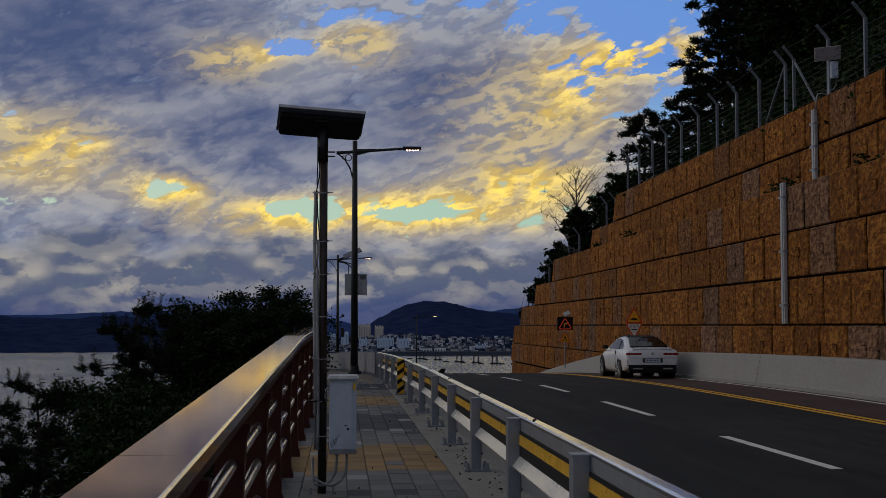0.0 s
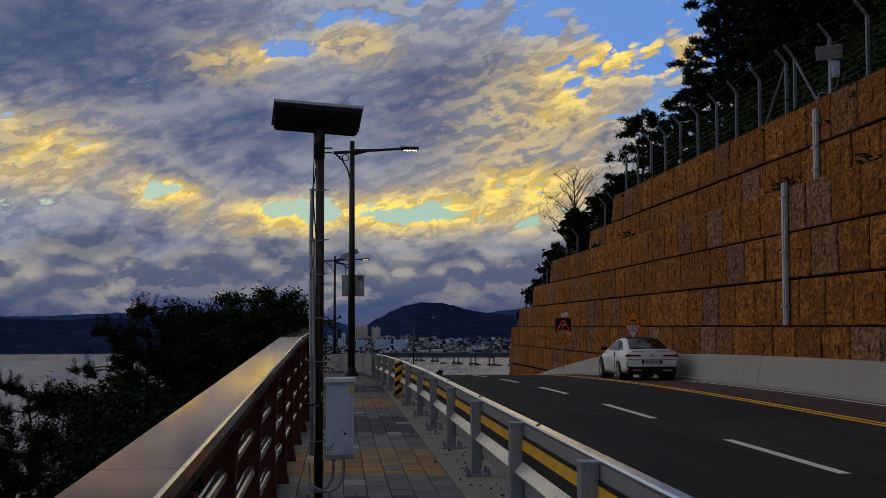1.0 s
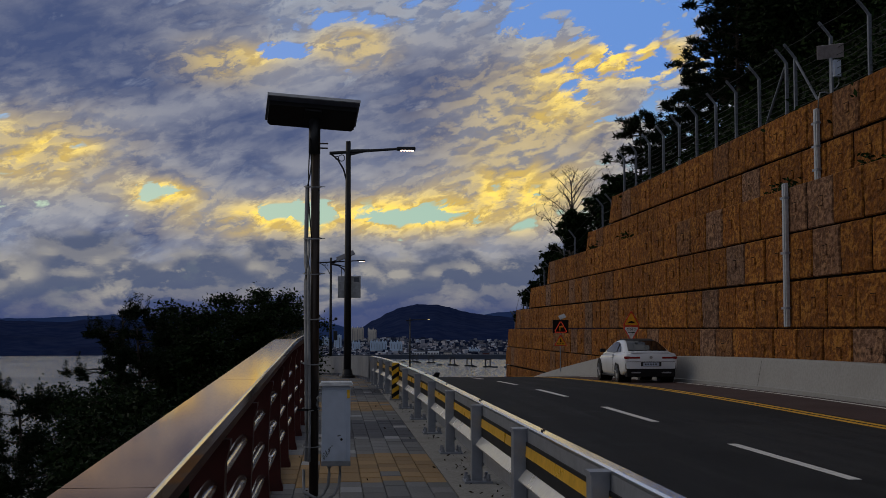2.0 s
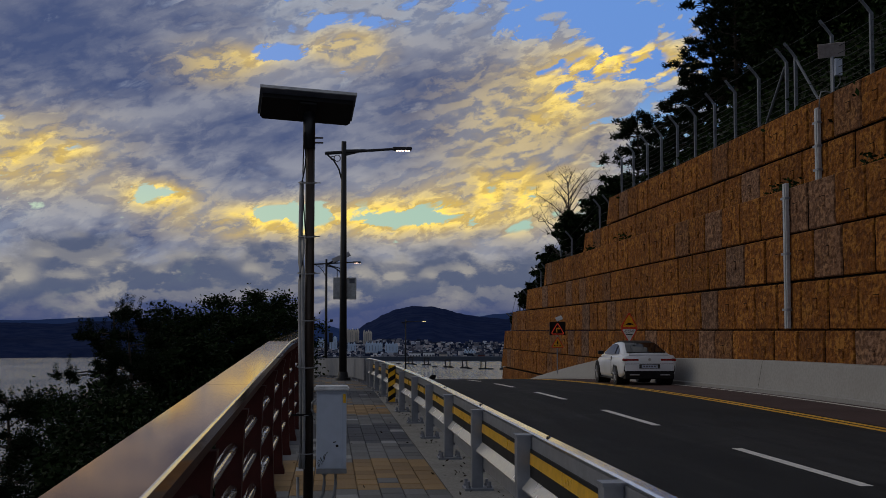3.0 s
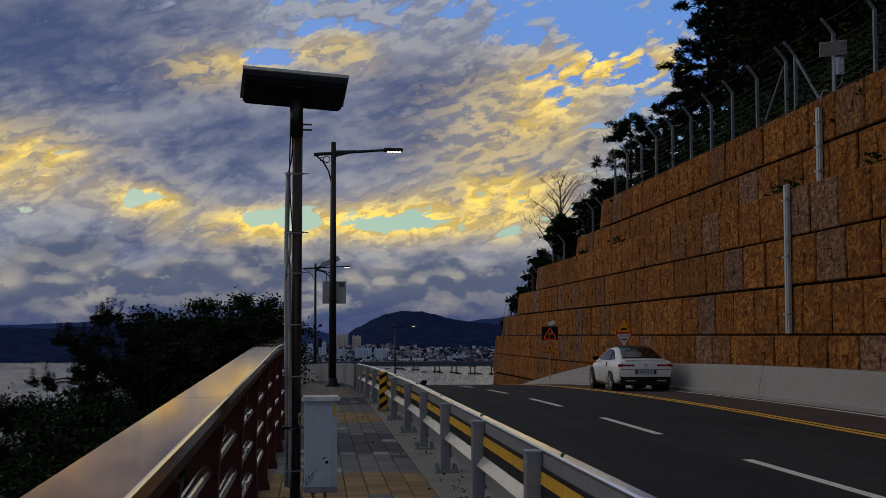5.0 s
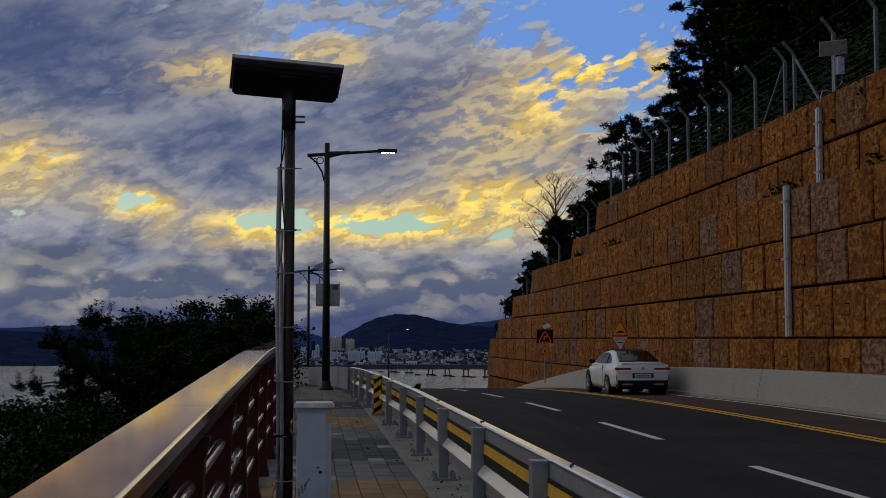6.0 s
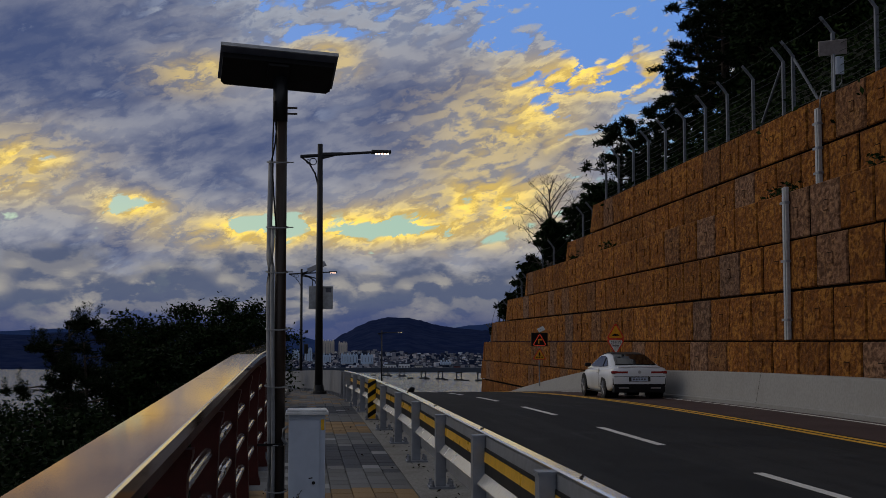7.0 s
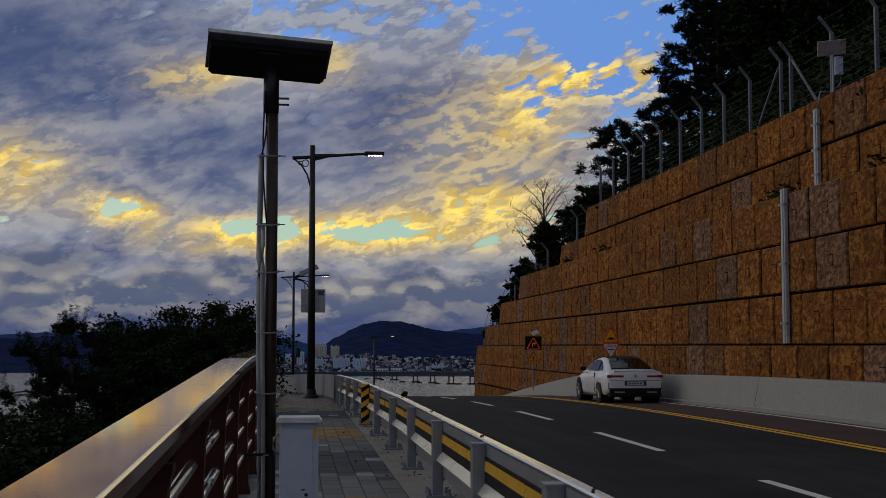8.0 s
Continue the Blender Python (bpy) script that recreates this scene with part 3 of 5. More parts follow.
def build_wall():
    rnd = random.Random(4)
    meshes = [panel_mesh(PITCH - 0.10, 1.225, hook=(i % 5 != 4), seed=i) for i in range(9)]
    for name, x, rows, ends, y0, label in (
            ("wall_lower", WALL, COURSES, (91, 91, 90, 86, 79.5, 72.5), 14.0, "retaining wall of rust-brown split-faced concrete panels"),
            ("wall_upper", TIER, UPPER, (66.5, 60.5), 27.2, "set-back upper tier of rust-brown concrete panels")):
        wall = thing(name, label, "wall", kind="structure")
        for k, (z, z1, end) in enumerate(zip(rows, rows[1:], ends)):
            part("core", B(x + 0.12, x + 1.4, y0 - (14 if x == WALL else 0), end - 0.3, z, z1 - 0.06), M["joint"], wall)
            part("cap_joint", B(x + 0.07, x + 1.35, y0, end - 0.5, z1 - 0.055, z1 - 0.015), M["joint"], wall)
            n = int((end - y0) / PITCH)
            for i in range(n):
                y = end - PITCH * (i + 1)
                if k < 2 and y < 48 and x == WALL:
                    continue
                if i == 0:
                    h = z1 - z - 0.045
                    end_piece = bmesh.new()
                    f = [end_piece.verts.new((-0.04, a, b)) for a, b in ((0, 0), (0.85, 0), (0.12, h), (0, h))]
                    g = [end_piece.verts.new((0.9, a, b)) for a, b in ((0, 0), (0.85, 0), (0.12, h), (0, h))]
                    end_piece.faces.new(f)
                    end_piece.faces.new(g[::-1])
                    for q in range(4):
                        end_piece.faces.new((f[q], g[q], g[(q + 1) % 4], f[(q + 1) % 4]))
                    part("end_panel", end_piece, M["rock"], wall).location = (x, end, z)
                part("panel", meshes[rnd.randrange(9)], None, wall).location = (x + rnd.uniform(-0.012, 0.012), y, z)


def build_barrier():
    bm = bmesh.new()
    path = [(11.5, y, ROAD + dip(y)) for y in steps(-12, 55, 46)]
    sweep(bm, [(0.0, -0.4), (0.62, -0.4), (0.62, 0.86), (0.22, 0.86), (0.18, 0.83), (0.05, 0.12), (0.0, 0.1)], path)
    ob = part("barrier", bm, M["concrete"])
    tagged(ob, "pale concrete crash barrier at the foot of the wall", "barrier", kind="structure")
    bm = bmesh.new()
    rings = []
    for y in steps(55, 78, 10):
        h = 0.86 * (1 - (y - 55) / 23) + 0.02
        z = ROAD + dip(y)
        rings.append([bm.verts.new(p) for p in ((11.5, y, z - 0.4), (12.12, y, z - 0.4), (12.12, y, z + h), (11.72, y, z + h), (11.52, y, z + 0.12 * h))])
    for a, b in zip(rings, rings[1:]):
        for j in range(5):
            bm.faces.new((a[j], a[(j + 1) % 5], b[(j + 1) % 5], b[j]))
    bm.faces.new(rings[-1])
    tagged(part("barrier", bm, M["concrete"]), "sloping end of the concrete crash barrier", "barrier", kind="structure")


def build_barrier_seams():
    for y in (14.0, 34.0, 54.0):
        bm = bmesh.new()
        z = ROAD + dip(y)
        prism(bm, [(11.496, z + 0.1), (11.546, z + 0.12), (11.678, z + 0.832), (11.72, z + 0.863), (11.73, z + 0.85), (11.56, z + 0.1)], y - 0.005, y + 0.005)
        tagged(part("barrier_seam", bm, M["joint"]), "thin dark expansion joint in the concrete barrier", "joint", "barrier joints", "structure")


def build_road_wedge():
    w = thing("rubber_wedge", "small dark wedge lying at the crest of the road", "wedge", (4.55, 58.0, ROAD + dip(58)))
    part("body", prism(bmesh.new(), [(-0.20, 0.0), (0.14, 0.0), (0.20, 0.20), (0.0, 0.22)], -0.1, 0.1), M["black"], w)


build_wall()
build_barrier()
build_barrier_seams()
build_road_wedge()


# ---- guardrail ----
def guard_x(y):
    if y < 20:
        return 1.42
    if y < 37:
        return 1.42 - 0.016 * (y - 20)
    return 1.15 - 0.0048 * (y - 37) ** 2


def build_guardrail():
    g = thing("guardrail", "galvanised steel guardrail with yellow and white reflective bands", "guardrail")
    ys = steps(-8.2, 36.8, 45) + [38 + i for i in range(0, 22)]
    def run(name, prof, mat, label="", lo=-9, hi=99):
        path = [(guard_x(y), y, dip(y)) for y in ys if lo <= y <= hi]
        return part(name, sweep(bmesh.new(), prof, path), mat, g, label)
    # top rail: a thick folded beam with an upper lip, paler metal for its sky sheen
    run("top_rail", [(0.03, 0.655), (0.085, 0.650), (0.10, 0.67), (0.10, 0.73), (0.09, 0.740), (0.05, 0.745), (0.03, 0.74)], M["beam"])
    run("top_lip", [(0.022, 0.752), (0.085, 0.749), (0.098, 0.742), (0.102, 0.748), (0.100, 0.768), (0.092, 0.776), (0.035, 0.773), (0.020, 0.764)], M["lip"], "steel lip with a pale sky sheen", -9, 40)
    run("beam", [(0.03, 0.20), (0.07, 0.19), (0.09, 0.22), (0.09, 0.33), (0.07, 0.350), (0.03, 0.340)], M["beam"])
    run("backing", [(0.031, 0.335), (0.045, 0.335), (0.045, 0.66), (0.031, 0.66)], M["beam"])
    run("white_band", [(-0.040, 0.372), (-0.038, 0.360), (0.029, 0.345), (0.029, 0.448), (0.020, 0.448)], M["reflect_white"], "white reflective band", 2, 40)
    run("black_band", [(0.020, 0.45), (0.029, 0.45), (0.029, 0.54), (0.020, 0.54)], M["black"], "black band", 2, 40)
    run("yellow_band", [(0.014, 0.542), (0.029, 0.542), (0.029, 0.622), (0.020, 0.622)], M["reflect_yellow"], "yellow reflective band", 2, 40)
    run("upper_black_band", [(0.020, 0.624), (0.029, 0.624), (0.029, 0.652), (0.020, 0.652)], M["black"], "black band", 2, 40)
    run("bend_panel", [(-0.095, 0.10), (-0.086, 0.10), (-0.086, 0.775), (-0.095, 0.775)], M["bend_grey"], "solid grey panel on the bend", 38.5, 60)
    post = None
    for i in range(-4, 28):
        y = 8.75 + 3.0 * i if i < 10 else 38.0 + 1.2 * (i - 10)
        if post is None:
            bm = B(-0.075, 0.03, -0.07, 0.07, 0.012, 0.745, bevel=0.008)
            box(bm, -0.082, 0.034, -0.078, 0.078, 0.735, 0.752)
            post = part("post", bm, M["galvanised"], g)
            base = part("base_plate", B(-0.15, 0.12, -0.15, 0.15, -0.01, 0.022, bevel=0.004), M["galvanised"], post)
            for bx in (-0.115, 0.085):
                for by in (-0.11, 0.11):
                    b2 = rod(bmesh.new(), (bx, by, 0.02), (bx, by, 0.085), 0.018, n=6)
                    rod(b2, (bx, by, 0.02), (bx, by, 0.045), 0.028, n=6)
                    part("bolt", b2, M["galvanised"], post)
            part("spacer", B(0.03, 0.05, -0.04, 0.04, 0.16, 0.50), M["galvanised"], post)
            p, rz = post, 0
            p.matrix_basis = pose(guard_x(y), y, dip(y))
        else:
            a = math.degrees(math.atan2(guard_x(y + 0.5) - guard_x(y - 0.5), 1.0))
            copy_thing(post, pose(guard_x(y), y, dip(y), 0, 0, -a))
    for y in (8.1, 12.1, 16.1, 20.1, 24.1):
        for dx, dy in ((0.05, 0.0), (0.08, 0.10)):
            bm = rod(bmesh.new(), (guard_x(y) + dx, y + dy, 0.770), (guard_x(y) + dx, y + dy, 0.788), 0.006, n=6)
            rod(bm, (guard_x(y) + dx, y + dy, 0.770), (guard_x(y) + dx, y + dy, 0.780), 0.010, n=8)
            part("rail_bolt", bm, M["pole"], g)
    # striped end marker on the joint of the two runs
    m = part("end_marker", B(-0.12, 0.02, -0.13, 0.13, 0.05, 0.80, bevel=0.02), M["reflect_yellow"], g, "yellow and black striped marker")
    m.location = (guard_x(26.3), 26.3, dip(26.3))
    for i in range(4):
        bm = prism(bmesh.new(), [(-0.124, 0.06 + i * 0.19), (-0.124, 0.15 + i * 0.19), (0.024, 0.25 + i * 0.19 if i < 3 else 0.79), (0.024, 0.16 + i * 0.19)], -0.134, 0.134)
        part("stripe", bm, M["black"], m)


build_guardrail()


# ---- railing ----
def rail_x(y):
    return -0.56 + 0.006 * max(y - 13.0, 0.0)


def rail_z(y):
    return 1.05 + 0.024 * min(y, 14.0) + 0.0105 * min(max(y - 14.0, 0.0), 9.0)


def build_railing():
    r = thing("railing", "oxblood steel railing with a broad coppery metal cap", "railing")
    joints = [-3.0, 0.5, 2.2, 6.55, 9.4, 12.4, 16.4, 20.4, 24.4]
    for a, b in zip(joints, joints[1:]):
        path = [(rail_x(y), y, rail_z(y)) for y in steps(a + 0.004, b - 0.004, 8)]
        part("cap", sweep(bmesh.new(), [(-0.13, -0.045), (-0.125, -0.055), (0.12, -0.055), (0.13, -0.045), (0.13, -0.004), (0.128, 0.001), (0.123, 0.003), (0.118, 0.0), (-0.122, 0.0), (-0.13, -0.008)], path), M["cap"], r)
        # bead added in near-white metal for the highlight along the cap's edge
        part("cap_edge", sweep(bmesh.new(), [(0.119, 0.001), (0.131, -0.003), (0.133, 0.001), (0.128, 0.007), (0.121, 0.006)], path), M["lip"], r, "added metal edge bead with a pale sky sheen")
        part("top_channel", sweep(bmesh.new(), [(-0.06, -0.13), (0.09, -0.13), (0.09, -0.056), (-0.06, -0.056)], path), M["oxblood"], r)
        for h in (0.28, 0.48, 0.68):
            part("tube", tube(bmesh.new(), [(rail_x(y) + 0.04, y, 0.10 + (rail_z(y) - 0.13) * h / 0.95) for y in steps(a, b, 8)], 0.030, 12), M["chrome"], r, "", True)
    plate = None
    for i in range(12):
        y = 2.6 + i * 1.95
        h = rail_z(y) - 0.13 - 0.10
        bm = prism(bmesh.new(), [(-0.05, 0.0), (0.12, 0.0), (0.12, 0.03), (0.10, 0.1), (0.085, h * 0.5), (0.10, h - 0.1), (0.12, h - 0.02), (0.12, h), (-0.05, h)], -0.06, 0.06)
        p = part("post", bm, M["oxblood"], r)
        p.location = (rail_x(y), y, 0.10)


build_railing()


# ---- pole with solar panel, cabinet and conduits ----
def build_solar_pole():
    s = thing("solar_pole", "dark brown steel pole carrying a tilted solar panel", "solar pole", (-0.17, 10.0, -0.03))
    part("shaft", rod(bmesh.new(), (0, 0, 0), (0, 0, 3.30), 0.040, 0.037, 20), M["pole"], s, smooth=True)
    foot = part("base_plate", B(-0.13, 0.13, -0.13, 0.13, 0, 0.02, bevel=0.004), M["galvanised"], s)
    for x in (-0.1, 0.1):
        for y in (-0.1, 0.1):
            part("bolt", rod(bmesh.new(), (x, y, 0.02), (x, y, 0.07), 0.012, n=6), M["galvanised"], foot)
    part("collar", rod(bmesh.new(), (-0.010, 0, 3.02), (-0.010, 0, 3.33), 0.050, 0.050, 18), M["lamp_pole"], s, smooth=True)
    for z in (3.11, 3.07):
        part("clamp_bolt", rod(bmesh.new(), (0.03, -0.02, z), (0.105, -0.02, z), 0.007, n=6), M["pole"], s)
    tilt = Matrix.Translation((-0.03, 0.0, 3.395)) @ pose(0, 0, 0, 0, 3.2, 6) @ pose(0, 0, 0, -33, 0, 0)
    panel = part("panel_frame", B(-0.392, 0.392, -0.155, 0.155, -0.014, 0.014, bevel=0.004, m=tilt), M["panel_back"], s)
    part("cells", B(-0.38, 0.38, -0.142, 0.142, 0.015, 0.018, m=tilt), M["cells"], panel)
    part("edge_strip", B(-0.394, 0.394, -0.163, -0.156, -0.012, 0.018, m=tilt), M["alu"], panel, "pale aluminium edge")
    tray = bmesh.new()
    pts = [(-0.372, -0.10), (0.372, -0.10), (0.372, 0.13), (0.348, 0.158), (-0.348, 0.158), (-0.372, 0.13)]
    lo, hi = [tray.verts.new((x, y, -0.060)) for x, y in pts], [tray.verts.new((x, y, -0.015)) for x, y in pts]
    tray.faces.new(lo[::-1])
    tray.faces.new(hi)
    for i in range(6):
        tray.faces.new((lo[i], lo[(i + 1) % 6], hi[(i + 1) % 6], hi[i]))
    bmesh.ops.transform(tray, matrix=tilt, verts=tray.verts)
    part("back_tray", tray, M["black"], panel, "dark blue-black backing tray")
    part("mount", B(-0.07, 0.07, -0.09, 0.09, -0.085, -0.061, bevel=0.006, m=tilt), M["black"], panel)
    # conduits strapped to the pole
    for dx, dy, r, top in ((-0.068, -0.01, 0.018, 2.75), (-0.045, -0.045, 0.014, 2.30)):
        pts = [(dx, dy, z0) for z0 in steps(0.42, top, 14)]
        pts = [(x + 0.008 * math.sin(z0 * 2.3), y, z0) for x, y, z0 in pts]
        part("conduit", tube(bmesh.new(), pts, r), M["conduit"], s, "grey ribbed conduit", True)
    for k, (a, b) in enumerate((((-0.065, -0.01, 2.75), (-0.05, -0.02, 3.1)), ((-0.03, -0.045, 2.3), (-0.045, -0.05, 3.15)))):
        mid = [(a[0] + (b[0] - a[0]) * f + 0.02 * math.sin(f * 3.14) * (1 - 2 * k), a[1], a[2] + (b[2] - a[2]) * f) for f in steps(0, 1, 8)]
        part("cable", tube(bmesh.new(), mid, 0.006, 6), M["black"], s, "thin black cable", True)
    for z in (0.55, 0.86, 1.24, 1.62, 2.0, 2.3, 2.74):
        bm = bmesh.new()
        tube(bm, [(-0.02 + 0.075 * math.cos(a), -0.012 + 0.062 * math.sin(a), z + 0.01 * math.sin(a)) for a in steps(0, 6.283, 16)], 0.005, 5)
        rod(bm, (0.05, -0.01, z), (0.085, -0.01, z), 0.004, n=5)
        part("strap", bm, M["conduit"], s)
    part("clamp_bar", B(-0.14, 0.03, -0.075, -0.06, 0.845, 0.862), M["black"], s)


def build_cabinet():
    c = thing("control_cabinet", "pale blue-grey steel cabinet strapped to the solar pole", "cabinet", (0.02, 9.93, 0.37))
    part("body", B(-0.125, 0.115, -0.10, 0.10, 0.0, 0.655, bevel=0.008), M["cabinet"], c)
    part("door", B(-0.122, 0.078, -0.114, -0.101, 0.035, 0.62, bevel=0.004), M["cabinet"], c)
    part("base_trim", B(-0.127, 0.117, -0.117, 0.102, -0.004, 0.034, bevel=0.003), M["conduit"], c, "scuffed grey bottom rail")
    lid = bmesh.new()
    box(lid, -0.145, 0.135, -0.145, 0.12, 0.656, 0.676, bevel=0.004)
    box(lid, -0.135, 0.125, -0.135, 0.11, 0.676, 0.690, bevel=0.006)
    part("lid", lid, M["cabinet_lid"], c, "off-white rain lid")
    part("sticker", B(0.086, 0.108, -0.1015, -0.1005, 0.555, 0.625), M["reflect_yellow"], c, "small yellow sticker")
    part("lock", rod(bmesh.new(), (0.040, -0.114, 0.215), (0.040, -0.120, 0.215), 0.011, n=12), M["black"], c)
    part("scrawl", B(0.058, 0.084, -0.1150, -0.1143, 0.232, 0.240, m=pose(0, 0, 0, 0, -12, 0)), M["black"], c)
    rnd = random.Random(3)
    bm = bmesh.new()
    pts = [(-0.115 + 0.07 * f + 0.012 * math.sin(f * 21), -0.1155, 0.06 + 0.09 * f + 0.022 * math.sin(f * 27 + 1)) for f in steps(0, 1, 40)]
    tube(bm, pts, 0.0016, 4)
    part("scribble", bm, M["black"], c, "black pen scribble")
    for x, y in ((-0.06, 0.02), (0.03, 0.0)):
        pts = [(x, y, 0.0), (x, y, -0.09), (x - 0.01, y, -0.18), (x - 0.05, y - 0.02, -0.25), (x - 0.12, y - 0.05, -0.29), (x - 0.19, y - 0.06, -0.28), (-0.27, y - 0.05, -0.22), (-0.275, 0.04, -0.05)]
        part("conduit", tube(bmesh.new(), pts, 0.013), M["conduit"], c, "looped grey conduit", True)
    part("gland", rod(bmesh.new(), (-0.06, 0.02, -0.03), (-0.06, 0.02, 0.0), 0.02, n=8), M["conduit"], c)
    loop = [(-0.13, -0.06, 0.58), (-0.16, -0.07, 0.56), (-0.165, -0.07, 0.50), (-0.14, -0.06, 0.46)]
    part("cable_loop", tube(bmesh.new(), loop, 0.009), M["conduit"], c, "", True)


build_solar_pole()
build_cabinet()


# ---- street lamps ----
def build_street_lamp(at, h, arm, tail, label, warm=False):
    s = thing("street_lamp", label, "street lamp", at, group="street lamps")
    part("shaft", rod(bmesh.new(), (0, 0, 0), (0, 0, h + 0.22), 0.135, 0.085, 16), M["lamp_pole"], s, smooth=True)
    foot = rod(bmesh.new(), (0, 0, -0.08), (0, 0, 0.10), 0.29, 0.25, 16)
    rod(foot, (0, 0, 0.10), (0, 0, 0.30), 0.19, 0.15, 16)
    part("foot", foot, M["lamp_pole"], s)
    part("arm", rod(bmesh.new(), (-tail, 0, h - 0.20), (arm, 0, h - 0.02), 0.06, 0.042), M["lamp_pole"], s)
    curve = [(-tail + 0.05, 0, h - 0.22), (-tail * 0.55, 0, h - 0.42), (-tail * 0.25, 0, h - 0.75), (-0.06, 0, h - 1.15)]
    part("brace", tube(bmesh.new(), curve, 0.03, 6), M["lamp_pole"], s)
    for x, r in ((-tail * 0.35, 0.11), (-tail * 0.6, 0.06)):
        ring = [(x + r * math.cos(a), 0, h - 0.36 + r * math.sin(a)) for a in steps(0, 6.283, 12)]
        part("scroll", tube(bmesh.new(), ring, 0.016, 5), M["lamp_pole"], s)
    if tail > 0:
        gus = prism(bmesh.new(), [(0.06, h - 0.28), (0.75, h - 0.10), (0.75, h - 0.04), (0.06, h - 0.06)], -0.03, 0.03)
        part("gusset", gus, M["lamp_pole"], s)
    head = bmesh.new()
    box(head, arm - 0.08, arm + 0.58, -0.15, 0.15, h - 0.075, h + 0.045, bevel=0.045)
    lantern = part("lantern", head, M["lamp_pole"], s)
    glow = M["warm_glow"] if warm else M["lamp_glow"]
    for i in range(5):
        part("led", B(arm + 0.06 + i * 0.095, arm + 0.125 + i * 0.095, -0.1, 0.1, h - 0.088, h - 0.076), glow, lantern, "lit lamp cell")
    return s


lamp_a = build_street_lamp((0.44, 44, dip(44)), 7.95, 1.75, 0.65, "charcoal street lamp with scrolled bracket and lit lantern")
lamp_b = build_street_lamp((-0.33, 105, dip(105)), 10.2, 2.2, 1.0, "tall charcoal street lamp on the bend, lantern lit")
lamp_c = build_street_lamp((10.95, 190, -5.4), 8.35, 2.4, 0.6, "slim street lamp with a warm glowing lantern", True)


def build_sign_back():
    s = thing("road_sign", "back of a grey rounded road sign on the lamp post", "road sign", (0.48, 44.22, 2.95))
    s.scale = (0.93, 0.93, 0.92)
    part("plate", B(-0.40, 0.43, -0.012, 0.012, -0.40, 0.40, bevel=0.011), M["sign_back"], s)
    for x0, x1, z0, z1 in ((-0.41, -0.37, -0.41, 0.41), (0.40, 0.44, -0.41, 0.41), (-0.369, 0.399, 0.37, 0.41), (-0.369, 0.399, -0.41, -0.37)):
        part("rim", B(x0, x1, -0.022, 0.016, z0, z1, bevel=0.005), M["alu"], s)
    for z in (-0.30, 0.17):
        part("rail", B(-0.365, 0.395, -0.04, -0.013, z - 0.02, z + 0.02), M["alu"], s)
        part("clamp", B(-0.13, 0.13, -0.10, -0.041, z - 0.025, z + 0.025), M["alu"], s)
    part("patch", B(0.18, 0.38, -0.016, -0.0125, 0.18, 0.36), M["panel_back"], s)
    t = thing("traffic_signal", "small dark traffic signal on a curved arm", "traffic signal", (-0.33, 104.6, dip(105)))
    part("arm", tube(bmesh.new(), [(0.08, 0, 9.85), (0.6, 0, 9.75), (1.05, 0, 9.45), (1.25, 0, 9.0)], 0.055, 6), M["lamp_pole"], t)
    part("strut", rod(bmesh.new(), (0.1, 0, 9.95), (1.25, 0, 9.62), 0.04), M["lamp_pole"], t)
    part("hanger", rod(bmesh.new(), (0.87, 0, 9.6), (0.87, 0, 8.75), 0.035), M["lamp_pole"], t)
    for i in range(3):
        head = part("signal_head", B(0.74, 1.0, -0.15, 0.15, 8.12 + i * 0.22, 8.32 + i * 0.22, bevel=0.03), M["lamp_pole"], t)
        part("visor", rod(bmesh.new(), (0.87, -0.25, 8.22 + i * 0.22), (0.87, -0.15, 8.22 + i * 0.22), 0.08, n=10), M["black"], head)
    p = thing("solar_unit", "small solar unit atop the far lamp post", "solar unit", (0.85, 104.6, dip(105) + 10.55))
    part("plate", B(-0.75, 0.75, -0.45, 0.45, -0.03, 0.03, m=pose(0, 0, 0, 25, -24, 0)), M["panel_back"], p)
    part("bracket", rod(bmesh.new(), (-1.1, 0.3, -0.5), (0, 0, -0.02), 0.05), M["lamp_pole"], p)
    b = thing("signal_box", "dark control box and camera on the lamp post", "equipment box", (-0.1, 104.6, dip(105)))
    part("box", B(0.0, 0.32, -0.2, 0.2, 3.75, 4.5, bevel=0.04), M["lamp_pole"], b)
    part("camera_arm", rod(bmesh.new(), (-0.1, 0, 5.35), (0.25, 0, 5.4), 0.04), M["lamp_pole"], b)
    part("camera_head", B(0.08, 0.32, -0.12, 0.12, 5.38, 5.58, bevel=0.03), M["lamp_pole"], b)
    part("side_arm", tube(bmesh.new(), [(-0.2, 0, 4.4), (-0.6, 0, 4.85), (-1.1, 0, 5.0)], 0.045, 6), M["lamp_pole"], b)


build_sign_back()


# ---- signs on the wall ----
def triangle(side, up=True, cut=0.06):
    """A triangle with blunted corners, as (x, z)."""
    h = side * 0.866
    base = [(-side / 2, 0), (side / 2, 0), (0, h)] if up else [(-side / 2, h), (side / 2, h), (0, 0)]
    out = []
    for i in range(3):
        p, a, b = Vector(base[i]), Vector(base[i - 1]), Vector(base[(i + 1) % 3])
        out += [p + (a - p).normalized() * cut, p + (b - p).normalized() * cut]
    return [(v.x, v.y) for v in out]


